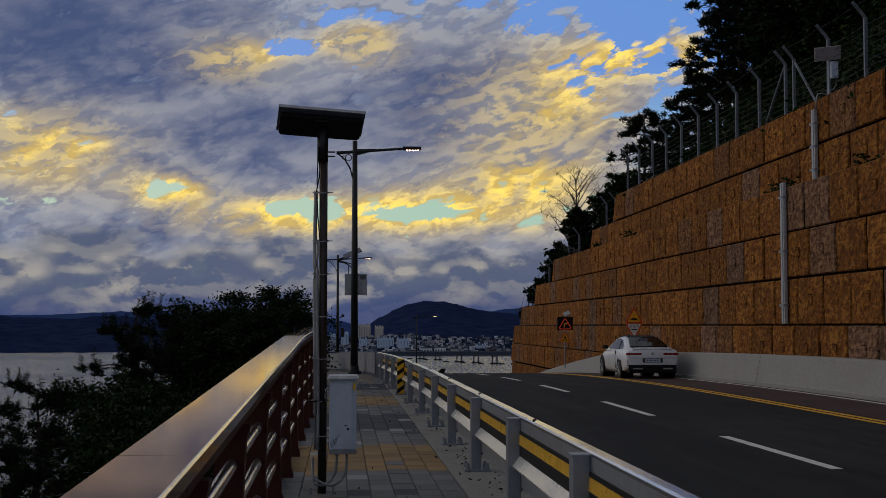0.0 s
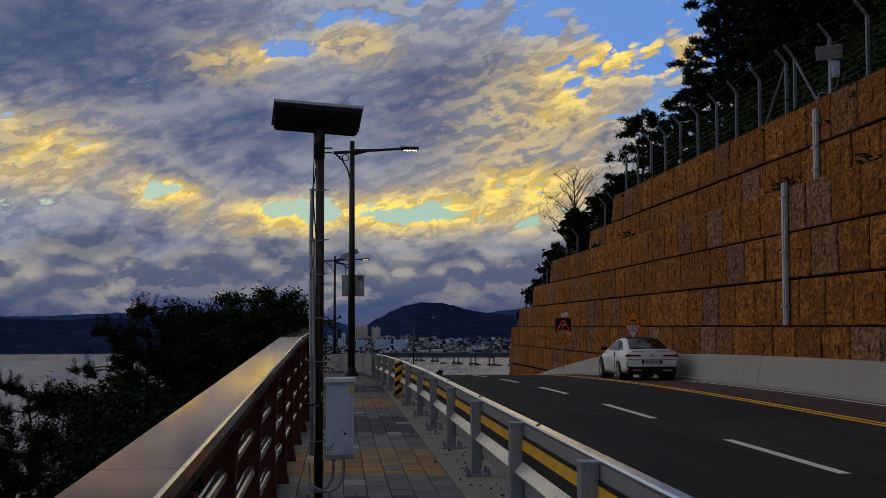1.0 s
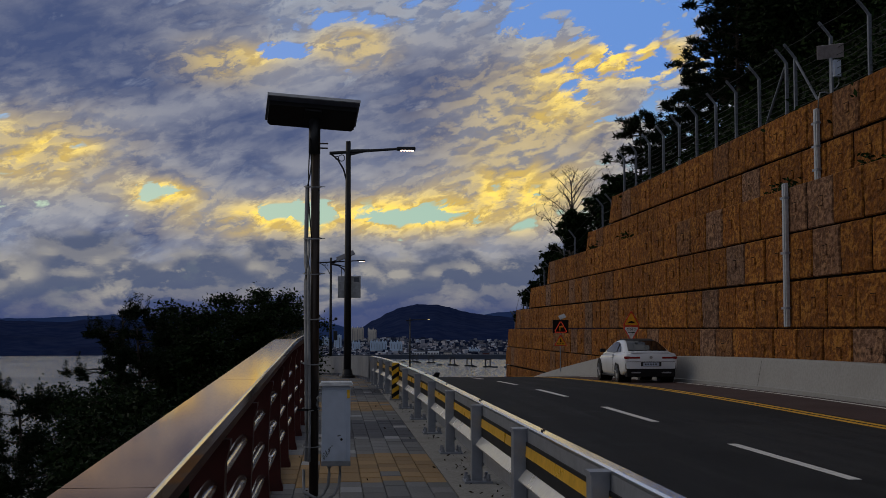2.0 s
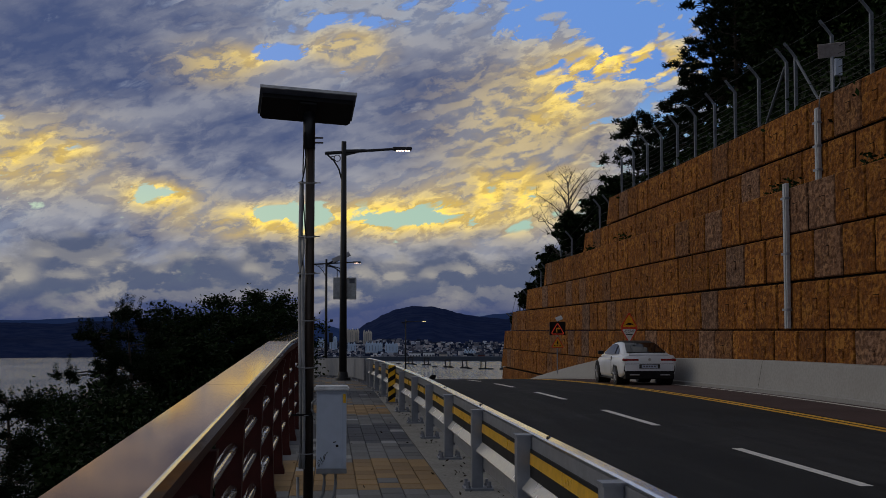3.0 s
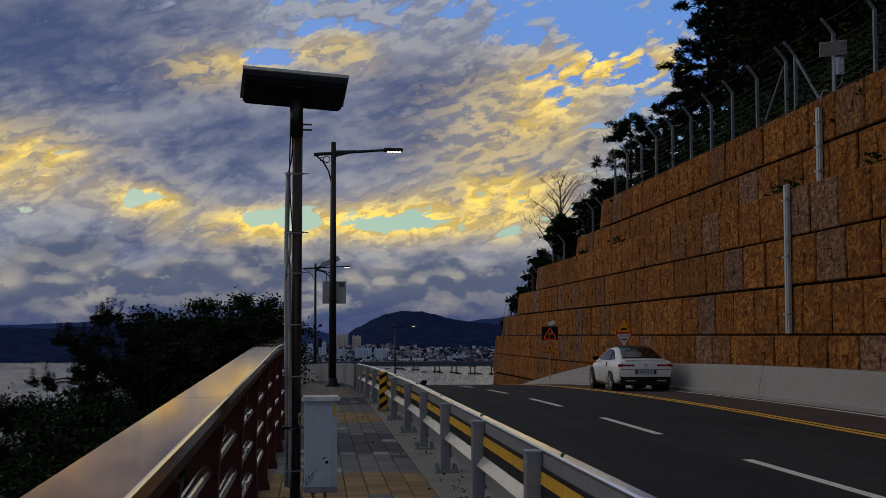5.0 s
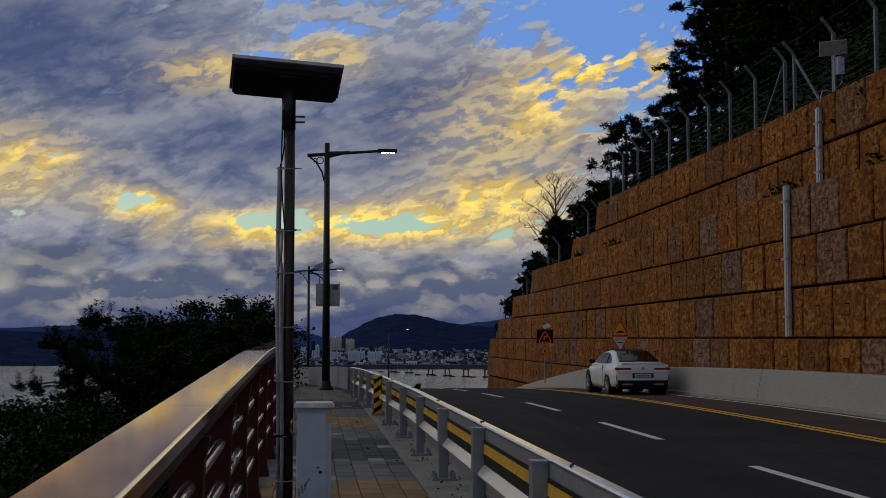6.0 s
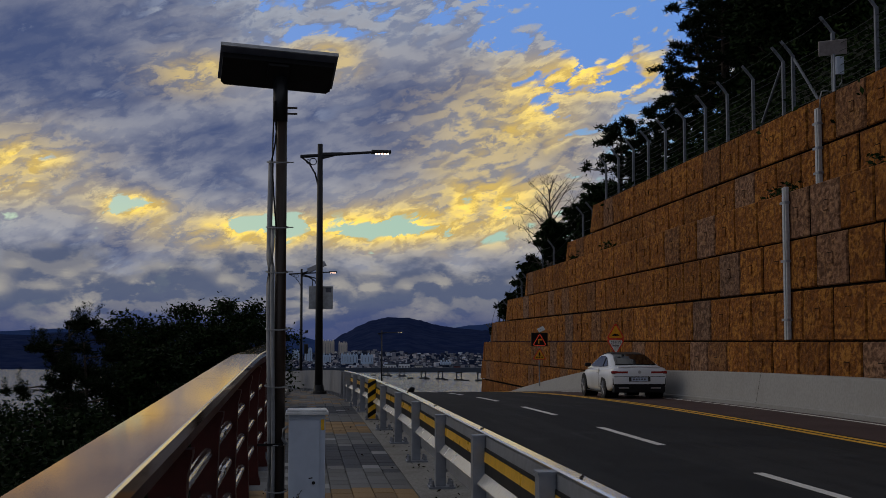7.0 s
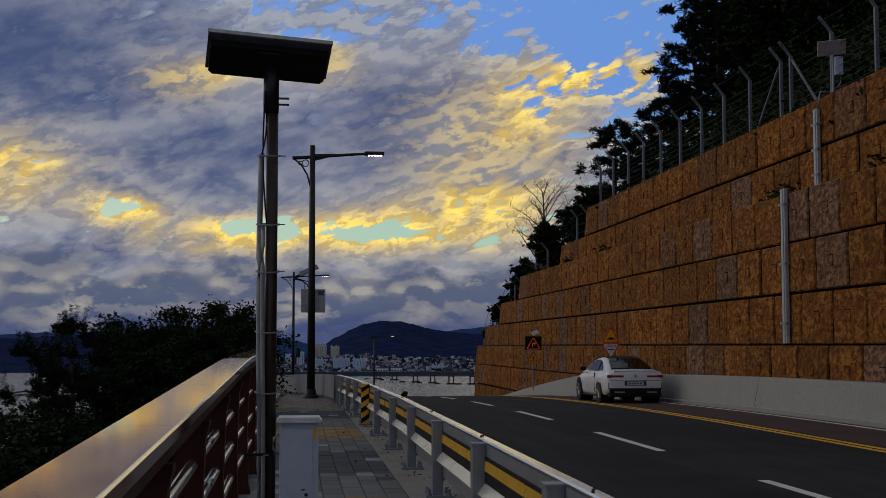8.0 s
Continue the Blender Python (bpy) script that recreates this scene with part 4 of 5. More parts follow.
def text_part(words, size, at, mat, parent, name="lettering"):
    cu = bpy.data.curves.new(name, "FONT")
    cu.body, cu.size, cu.align_x, cu.align_y = words, size, "CENTER", "CENTER"
    tmp = bpy.data.objects.new(name, cu)
    me = bpy.data.meshes.new_from_object(tmp)
    bpy.data.objects.remove(tmp)
    me.materials.clear()
    me.materials.append(mat)
    ob = part(name, me, mat, parent)
    ob.matrix_basis = Matrix.Translation(at) @ pose(0, 0, 0, 90, 0, 0)
    return ob


def warning(parent, z, side, up, face):
    plate = part("plate", prism(bmesh.new(), [(x, z + a) for x, a in triangle(side, up)], -0.008, 0.008), M["sign_red"], parent, "red-rimmed triangular plate")
    k = 0.80
    off = side * 0.866 * (0.055 if up else 0.145)
    part("face", prism(bmesh.new(), [(x * k, z + off + a * k) for x, a in triangle(side, up)], -0.013, -0.009), face, plate)
    return plate


def build_signs():
    s = thing("warning_sign", "hump warning sign above a white slow-down triangle", "road sign", (11.62, 49.6, 0.24))
    part("stake", rod(bmesh.new(), (0, 0.03, -0.1), (0, 0.03, 1.9), 0.025, n=10), M["galvanised"], s)
    top = warning(s, 1.38, 0.72, True, M["sign_orange"])
    hump = [(-0.15, 1.49), (0.15, 1.49), (0.135, 1.515), (0.08, 1.56), (0.0, 1.575), (-0.08, 1.56), (-0.135, 1.515)]
    part("hump_symbol", prism(bmesh.new(), hump, -0.018, -0.014), M["black"], top)
    low = warning(s, 0.74, 0.72, False, M["sign_white"])
    text_part("천천히", 0.15, (0, -0.018, 1.235), M["black"], low)
    part("bar", B(-0.13, 0.13, -0.018, -0.014, 1.10, 1.135), M["black"], low)
    c = thing("curve_sign", "black solar-lit bend sign with a red triangle and arrow", "road sign", (11.55, 65.4, 0.53))
    part("stake", rod(bmesh.new(), (0, 0.05, -1.2), (0, 0.05, 0.9), 0.03, n=10), M["galvanised"], c)
    board = part("board", B(-0.41, 0.41, -0.05, 0.05, 0.76, 1.44, bevel=0.02), M["black"], c)
    rim = triangle(0.66, True)
    for i in range(6):
        a, b = rim[i], rim[(i + 1) % 6]
        part("led_rim", rod(bmesh.new(), (a[0], -0.06, 0.81 + a[1]), (b[0], -0.06, 0.81 + b[1]), 0.018, n=6), M["arrow_glow"], board, "red lit rim")
    part("arrow", prism(bmesh.new(), [(-0.07, 0.90), (-0.02, 0.90), (-0.02, 1.06), (0.05, 1.06), (0.05, 1.02), (0.13, 1.09), (0.05, 1.16), (0.05, 1.12), (-0.07, 1.12)], -0.062, -0.052), M["sign_orange"], board, "amber arrow")
    part("solar_plate", B(-0.16, 0.18, -0.15, 0.15, -0.012, 0.012, m=Matrix.Translation((0.08, 0, 1.60)) @ pose(0, 0, 0, 40, -24, 0)), M["alu"], c)
    part("solar_mast", rod(bmesh.new(), (0.06, 0, 1.42), (0.06, 0, 1.60), 0.025), M["black"], c)
    w = warning(c, 0.11, 0.70, True, M["sign_orange"])
    part("figure", prism(bmesh.new(), [(-0.05, 0.30), (0.05, 0.30), (0.035, 0.40), (0.0, 0.50), (-0.035, 0.40)], -0.018, -0.014), M["black"], w)
    for x in (-0.16, -0.08, 0.0, 0.08, 0.16):
        part("figure", prism(bmesh.new(), [(x - 0.024, 0.19), (x + 0.024, 0.19), (x + 0.014, 0.26), (x - 0.014, 0.26)], -0.018, -0.014), M["black"], w)


build_signs()


# ---- drain pipes, fence and small solar mast on the wall ----
def build_pipes():
    for x, y, z0, z1 in ((WALL - 0.07, 33.1, 1.56, 5.42), (TIER - 0.07, 33.6, 5.36, 7.55)):
        p = thing("drain_pipe", "pale galvanised drain channel fixed to the wall", "drain pipe", (x, y, 0), group="drain pipes")
        part("channel", B(-0.10, 0.0, -0.14, 0.10, z0, z1, bevel=0.015), M["pipe"], p)
        part("cover", B(-0.125, -0.101, -0.08, 0.04, z0, z1 - 0.02, bevel=0.006), M["pipe"], p)
        part("side_tube", rod(bmesh.new(), (-0.04, 0.16, z0 + 0.02), (-0.04, 0.16, z1 - 0.05), 0.03, n=8), M["conduit"], p)
        for z in steps(z0 + 0.5, z1 - 0.4, 2):
            part("bracket", B(-0.13, 0.01, -0.17, 0.19, z - 0.03, z + 0.03), M["galvanised"], p)
    h = thing("cable_hose", "thin hose hanging over the wall top", "hose")
    part("hose", tube(bmesh.new(), [(13.5, 33.4, 7.93), (13.35, 33.38, 7.98), (13.2, 33.35, 7.95), (13.16, 33.35, 7.8), (13.15, 33.36, 7.5)], 0.02), M["conduit"], h, "", True)


def build_fence():
    f = thing("security_fence", "grey wire security fence with bent arms on the wall", "fence")
    ys = [24.0, 25.6, 28.3, 30.8, 33.4, 36.2, 36.95, 39.5, 41.95, 44.3, 46.8, 49.3, 51.8, 54.2, 56.8, 59.2]
    spots = [(13.55, y, 7.9, 1.62) for y in ys if y > 26.5]
    spots += [(13.5, 61.8, 6.62, 1.1), (13.5, 64.0, 6.62, 1.1), (12.9, 68.5, 5.34, 1.1), (12.8, 71.2, 5.34, 1.1), (12.6, 74.8, 4.08, 0.95), (12.6, 77.0, 4.08, 0.95), (12.6, 78.6, 4.08, 0.95),
              (12.5, 81.5, 2.82, 0.85), (12.5, 83.5, 2.82, 0.85), (12.5, 85.2, 2.82, 0.85), (12.5, 87.6, 1.54, 0.8), (12.5, 89.2, 1.54, 0.8)]
    for x, y, z, h in spots:
        bm = bmesh.new()
        box(bm, -0.045, 0.045, -0.045, 0.045, -0.05, h, bevel=0.006)
        tube(bm, [(0, 0, h - 0.02), (-0.10, 0, h + 0.12), (-0.34, 0, h + 0.40)], 0.045, 6)
        p = part("post", bm, M["fence_post"], f)
        p.location = (x, y, z)
        part("foot_plate", B(-0.09, 0.09, -0.09, 0.09, -0.01, 0.015), M["galvanised"], p)
    for a, b in (((13.55, 36.1, 9.4), (13.55, 34.4, 7.92)), ((13.55, 37.1, 9.4), (13.55, 38.9, 7.92))):
        part("brace", rod(bmesh.new(), a, b, 0.04, n=6), M["fence_post"], f)
    hi = [s for s in spots if s[2] == 7.9]
    for k in range(9):
        dz = 0.12 + k * 0.185 if k < 8 else 1.9
        dx = 0.0 if k < 8 else -0.3
        for a, b in zip(hi, hi[1:]):
            sag = -0.02 - 0.012 * (k % 3)
            bm = tube(bmesh.new(), [(a[0] + dx, a[1], a[2] + dz), (a[0] + dx, (a[1] + b[1]) / 2, a[2] + dz + sag), (b[0] + dx, b[1], b[2] + dz)], 0.009, 4)
            part("wire", bm, M["fence_wire"], f)
    rest = spots[len(hi):]
    for dz in (0.3, 0.7, 1.1):
        for a, b in zip(rest, rest[1:]):
            dx = -0.2 if dz > 1.0 else 0
            bm = tube(bmesh.new(), [(a[0] + dx, a[1], a[2] + dz), (b[0] + dx, b[1], b[2] + dz)], 0.012, 4)
            part("wire", bm, M["fence_wire"], f)
    s = thing("solar_mast", "small solar panel and grey box on a mast", "solar mast", (13.42, 33.05, 7.9))
    part("mast", rod(bmesh.new(), (0, 0, -0.02), (0, 0, 1.05), 0.03, n=10), M["galvanised"], s)
    part("panel", B(-0.36, 0.36, -0.02, 0.02, -0.19, 0.19, bevel=0.006, m=Matrix.Translation((-0.05, -0.06, 1.12)) @ pose(0, 0, 0, 22, -6, -8)), M["grey_panel"], s)
    part("box", B(0.05, 0.24, -0.08, 0.08, 0.44, 0.90, bevel=0.01), M["cabinet"], s)
    part("cable", tube(bmesh.new(), [(0.2, 0, 0.42), (0.2, 0, 0.26), (0.12, 0, 0.14), (0.03, 0, 0.10)], 0.016, 6), M["conduit"], s, "", True)


build_pipes()
build_fence()


def build_wall_coping():
    c = tagged(part("coping", sweep(bmesh.new(), [(-0.08, 0), (0.5, 0), (0.5, 0.12), (-0.02, 0.12), (-0.08, 0.08)],
               [(13.3, 27.3, 7.9), (13.35, 26.2, 7.66), (13.45, 24.8, 7.05), (13.55, 22.5, 6.2)]), M["concrete"]), "grey concrete coping sloping down at the wall end", "coping", kind="structure")
    w = bmesh.new()
    a = [(13.32, 27.2, 5.34), (13.32, 27.2, 7.9), (13.37, 26.2, 7.66), (13.47, 24.8, 7.05), (13.57, 22.5, 6.2), (13.57, 22.5, 5.34)]
    f = [w.verts.new(p) for p in a]
    g = [w.verts.new((p[0] + 0.5, p[1], p[2])) for p in a]
    w.faces.new(f)
    w.faces.new(g[::-1])
    for i in range(6):
        w.faces.new((f[i], g[i], g[(i + 1) % 6], f[(i + 1) % 6]))
    tagged(part("wall_end", w, M["rock"]), "sloping end panel of the upper rust-brown wall", "wall", kind="structure")


build_wall_coping()


# ---- trees and scrub ----
def raw_mesh(name, verts, faces, mat):
    me = bpy.data.meshes.new(name)
    me.from_pydata(verts, [], faces)
    me.materials.append(mat)
    return me


def leaf_cloud(rnd, centres, count, spread, size, verts, faces, flat=0.7, slim=0.45):
    """Small folded leaves scattered round each centre."""
    for c in centres:
        for _ in range(count):
            d = Vector((rnd.gauss(0, 1), rnd.gauss(0, 1), rnd.gauss(0, flat)))
            p = Vector(c) + d * spread * 0.55
            a = Vector((rnd.gauss(0, 1), rnd.gauss(0, 1), rnd.gauss(0, 0.6))).normalized()
            b = a.cross(Vector((rnd.gauss(0, 1), rnd.gauss(0, 1), rnd.gauss(0, 1)))).normalized()
            s = size * rnd.uniform(0.6, 1.3)
            i = len(verts)
            verts += [tuple(p - a * s), tuple(p + b * s * slim), tuple(p + a * s), tuple(p - b * s * slim)]
            faces.append((i, i + 1, i + 2, i + 3))


def needle_tufts(rnd, centres, count, length, verts, faces):
    """Brushes of pine needles that fan upwards and out."""
    for c in centres:
        for _ in range(count):
            d = Vector((rnd.gauss(0, 1), rnd.gauss(0, 1), rnd.gauss(0.35, 0.7))).normalized()
            p = Vector(c) + Vector((rnd.gauss(0, 1), rnd.gauss(0, 1), rnd.gauss(0, 0.6))) * length * 0.45
            side = d.cross(Vector((rnd.gauss(0, 1), rnd.gauss(0, 1), rnd.gauss(0, 1)))).normalized() * length * 0.13
            i = len(verts)
            tip = p + d * length * rnd.uniform(0.6, 1.2)
            verts += [tuple(p - side), tuple(p + side), tuple(tip)]
            faces.append((i, i + 1, i + 2))


def tree(name, label, at, height, spread, seed, pine=False, bare=0.0, leaf=0.11, lean=(0.0, 0.0), low=0.3, tufts=26, candles=False):
    rnd = random.Random(seed)
    t = thing(name, label, "tree", at)
    bm = bmesh.new()
    top = Vector((lean[0], lean[1], height * 0.97))
    spine = [Vector((0, 0, -0.3)), top * 0.3 + Vector((rnd.uniform(-0.1, 0.1) * spread, 0, 0)), top * 0.65 + Vector((rnd.uniform(-0.15, 0.15) * spread, rnd.uniform(-0.1, 0.1) * spread, 0)), top]
    r0 = 0.022 * height + 0.03
    def along(f):
        k = min(int(f * 3), 2)
        return spine[k].lerp(spine[k + 1], f * 3 - k)
    fs = steps(0, 1, 9)
    tube(bm, [along(f) for f in fs], [r0 * (1 - 0.9 * f) for f in fs], 8)
    tips, mids = [], []
    n = int(16 + height * 2.2)
    for i in range(n):
        f = low + (1 - low) * (i + rnd.random()) / n
        base = along(min(f, 0.99))
        az = i * 2.4 + rnd.uniform(-0.5, 0.5)
        if pine:
            reach = spread * (0.35 + 0.75 * (1 - f) ** 0.7) * rnd.uniform(0.55, 1.1)
            rise = reach * rnd.uniform(-0.05, 0.25)
        else:
            reach = spread * math.sin(math.pi * min(1, 0.2 + 0.75 * (f - low) / (1 - low))) ** 0.6 * rnd.uniform(0.5, 1.1)
            rise = reach * (rnd.uniform(0.7, 1.6) if bare else rnd.uniform(0.1, 0.8))
        end = base + Vector((math.cos(az) * reach, math.sin(az) * reach, rise))
        mid = base.lerp(end, 0.5) + Vector((0, 0, reach * 0.06))
        rb = r0 * 0.4 * (1 - f * 0.7)
        tube(bm, [base, mid, end], [rb, rb * 0.6, rb * 0.2], 5)
        for k in range(5):
            g = rnd.uniform(0.35, 1.0)
            side = Vector((rnd.gauss(0, 1), rnd.gauss(0, 1), rnd.gauss(0, 0.35))) * reach * 0.24
            q = base.lerp(end, g) + side
            tube(bm, [base.lerp(end, g * 0.8), q], [rb * 0.4, rb * 0.12], 4)
            tips.append(q)
            if bare:
                for _ in range(3):
                    w = q + Vector((rnd.gauss(0, 0.5), rnd.gauss(0, 0.5), rnd.uniform(0.3, 1.0))) * reach * 0.4
                    tube(bm, [q, w], [rb * 0.22, rb * 0.08], 4)
        tips.append(end)
    part("trunk", bm, M["barewood"] if bare else M["bark"], t)
    if rnd.random() >= bare:
        verts, faces = [], []
        if pine:
            needle_tufts(rnd, tips, tufts, leaf, verts, faces)
            if candles:
                for c in tips:
                    top_end = c + Vector((rnd.gauss(0, 0.05), rnd.gauss(0, 0.05), rnd.uniform(0.16, 0.34)))
                    needle_tufts(rnd, [c.lerp(top_end, f) for f in steps(0, 1, 7)], 16, 0.05, verts, faces)
        else:
            leaf_cloud(rnd, tips, tufts, spread * 0.22, leaf, verts, faces)
        part("crown", raw_mesh("crown", verts, faces, M["needles"] if pine else M["leaves"]), None, t)
    return t


def on_slope(x, y):
    return (x, y, terrain(x, y) - 0.1)


def build_trees():
    # below the railing
    for x, y, top, sp, seed in ((-4.0, 24.0, 2.0, 1.6, 11), (-3.5, 22.5, 1.6, 1.3, 14), (-5.3, 21.5, 0.5, 1.5, 12), (-4.6, 17.0, -0.15, 1.2, 13)):
        b = on_slope(x, y)
        tree("pine_tree", "dark pine with upturned tips on the slope", b, top - b[2], sp, seed, True, leaf=0.10, low=0.10, tufts=110, candles=True)
    for x, y, top, sp, seed in ((-3.0, 28.0, 1.9, 1.25, 21), (-2.35, 31.0, 2.15, 1.2, 22), (-1.75, 34.0, 2.35, 1.1, 23), (-3.9, 33.0, 1.55, 1.5, 24), (-3.1, 19.0, 0.4, 1.2, 25),
                                (-2.4, 23.0, 1.25, 1.0, 26), (-1.6, 27.0, 1.6, 0.7, 28), (-2.6, 15.5, 0.1, 1.1, 29), (-3.5, 12.0, -0.9, 1.2, 30), (-1.6, 40.0, 2.3, 1.0, 31), (-2.2, 10.0, -0.3, 0.9, 32), (-6.0, 29.0, 0.0, 1.7, 33)):
        b = on_slope(x, y)
        tree("broadleaf_tree", "dark leafy tree on the slope below the railing", b, top - b[2], sp, seed, leaf=0.05, low=0.15, tufts=90)
    b = on_slope(-1.5, 52.0)
    tree("broadleaf_tree", "small leafy bush beyond the footway", b, 1.0 - b[2], 0.7, 41, leaf=0.09, low=0.1)
    # behind the wall
    for x, y, z, h, sp, seed in ((16.9, 70.0, 6.0, 7.6, 2.6, 51), (19.1, 62.0, 9.6, 9.6, 2.4, 52), (21.0, 61.0, 11.5, 8.5, 2.8, 53), (22.2, 57.0, 14.0, 7.5, 3.0, 54), (24.5, 57.0, 16.5, 6.5, 3.2, 55), (26.5, 52.0, 18.5, 6.5, 3.0, 56), (24.0, 62.0, 14.0, 8.5, 3.2, 57), (18.6, 68.0, 8.0, 6.5, 2.4, 58), (29.0, 58.0, 20.0, 7.0, 3.2, 59)):
        tree("pine_tree", "tall dark pine on the hillside above the wall", (x, y, z), h, sp, seed, True, leaf=0.26, low=0.18, tufts=60)
    for x, y, z, h, sp, seed in ((14.6, 76.0, 2.2, 5.2, 1.3, 61), (13.2, 70.3, 5.3, 2.6, 0.9, 62), (13.1, 75.8, 4.0, 2.3, 0.8, 63), (14.9, 71.0, 4.0, 5.2, 1.2, 64), (15.2, 67.0, 6.0, 3.4, 1.2, 65), (13.0, 78.4, 4.0, 1.6, 0.6, 66), (13.0, 82.8, 2.75, 1.8, 0.65, 67), (12.9, 85.2, 2.75, 1.3, 0.5, 68), (12.9, 88.4, 1.5, 1.1, 0.45, 69)):
        tree("broadleaf_tree", "leafy tree behind the stepped wall end", (x, y, z), h, sp, seed, leaf=0.15, low=0.2, tufts=22)
    for x, y, h, sp, seed in ((20.2, 53.0, 6.0, 2.3, 82), (21.6, 49.0, 6.2, 2.4, 84), (19.4, 47.0, 4.6, 2.0, 85), (23.0, 45.0, 6.0, 2.5, 86), (20.4, 41.0, 4.8, 2.2, 87), (24.0, 40.0, 5.5, 2.5, 88), (18.6, 51.0, 4.2, 1.8, 89), (22.8, 54.0, 6.5, 2.5, 90), (19.6, 57.0, 5.0, 1.9, 93)):
        tree("broadleaf_tree", "dense dark leafy tree on the hillside above the wall", on_slope(x, y), h, sp, seed, leaf=0.13, low=0.05, tufts=60)
    for x, y, h, sp, seed in ((18.4, 57.0, 6.6, 2.0, 81), (17.5, 61.0, 5.0, 1.6, 83), (16.7, 65.0, 4.4, 1.5, 91), (19.6, 60.0, 7.2, 2.1, 92)):
        tree("pine_tree", "dark layered pine on the hillside above the wall", on_slope(x, y), h, sp, seed, True, leaf=0.22, low=0.10, tufts=70)
    tree("bare_tree", "leafless grey tree behind the wall end", (13.7, 74.0, 3.2), 7.2, 2.0, 71, bare=1.0, low=0.3)


def build_scrub():
    rnd = random.Random(8)
    verts, faces = [], []
    for _ in range(3600):
        x, y = rnd.uniform(14.2, 36), rnd.uniform(18, 74)
        if x < 15.2 and rnd.random() < 0.5:
            continue
        z = terrain(max(x, 15.25), y) + rnd.uniform(-0.1, 0.7)
        leaf_cloud(rnd, [(x, y, z)], 40, 1.0, 0.12, verts, faces)
    ob = part("hill_scrub", raw_mesh("hill_scrub", verts, faces, M["scrub"]), None)
    tagged(ob, "dense dark green scrub covering the hillside", "scrub", kind="stuff")
    verts, faces = [], []
    for _ in range(1900):
        y = rnd.uniform(4, 60)
        x = -1.5 - abs(rnd.gauss(0, 3.0))
        if x < -9 or x < -2.2 - y * 0.13:
            continue
        z = terrain(x, y) + rnd.uniform(0.0, 0.9)
        leaf_cloud(rnd, [(x, y, z)], 30, 0.7, 0.06, verts, faces)
    ob = part("slope_scrub", raw_mesh("slope_scrub", verts, faces, M["leaves"]), None)
    tagged(ob, "dark undergrowth on the slope below the railing", "scrub", kind="stuff")
    for x, y, z in ((12.75, 34.6, 5.34), (12.8, 35.5, 5.34), (12.7, 55.0, 5.34), (12.7, 71.5, 5.34), (12.8, 29.0, 5.34), (12.7, 62.0, 5.34)):
        w = thing("weed_tuft", "weeds growing from the wall ledge", "weed", (x, y, z), group="ledge weeds")
        verts, faces = [], []
        leaf_cloud(rnd, [(0, 0, 0.12), (0.05, 0.35, 0.10), (0, -0.3, 0.08)], 40, 0.30, 0.08, verts, faces)
        part("leaves", raw_mesh("leaves", verts, faces, M["scrub"]), None, w)


build_trees()
build_scrub()


# ---- the harbour town ----
def polar(az, dist, z=0.0):
    return (math.sin(radians(az)) * dist, math.cos(radians(az)) * dist, z)


def tower(az0, az1, el, base, dist, bays, mat, label):
    """A far block of flats with stepped bays, window strips and roof boxes."""
    w = radians(az1 - az0) * dist
    x, y, _ = polar((az0 + az1) / 2, dist)
    h = dist * math.tan(radians(el)) + 1.5 - base
    t = thing("apartment_building", label, "apartment building", (x, y, base), -(az0 + az1) / 2, group="harbour flats")
    part("core", B(-w / 2, w / 2, 0.5, 14, 0, h - 1), mat, t)
    bw = w / bays
    for i in range(bays):
        hh = h - (1.5 if i % 2 else 0.0)
        bay = part("bay", B(-w / 2 + bw * (i + 0.08), -w / 2 + bw * (i + 0.86), -1.5, 12, 0, hh), mat, t)
        part("window_strip", B(-w / 2 + bw * (i + 0.40), -w / 2 + bw * (i + 0.54), -1.75, -1.5, 3, hh - 3), M["flat_window"], bay)
        part("roof_box", B(-w / 2 + bw * (i + 0.25), -w / 2 + bw * (i + 0.65), 3, 8, hh, hh + 2), mat, bay)


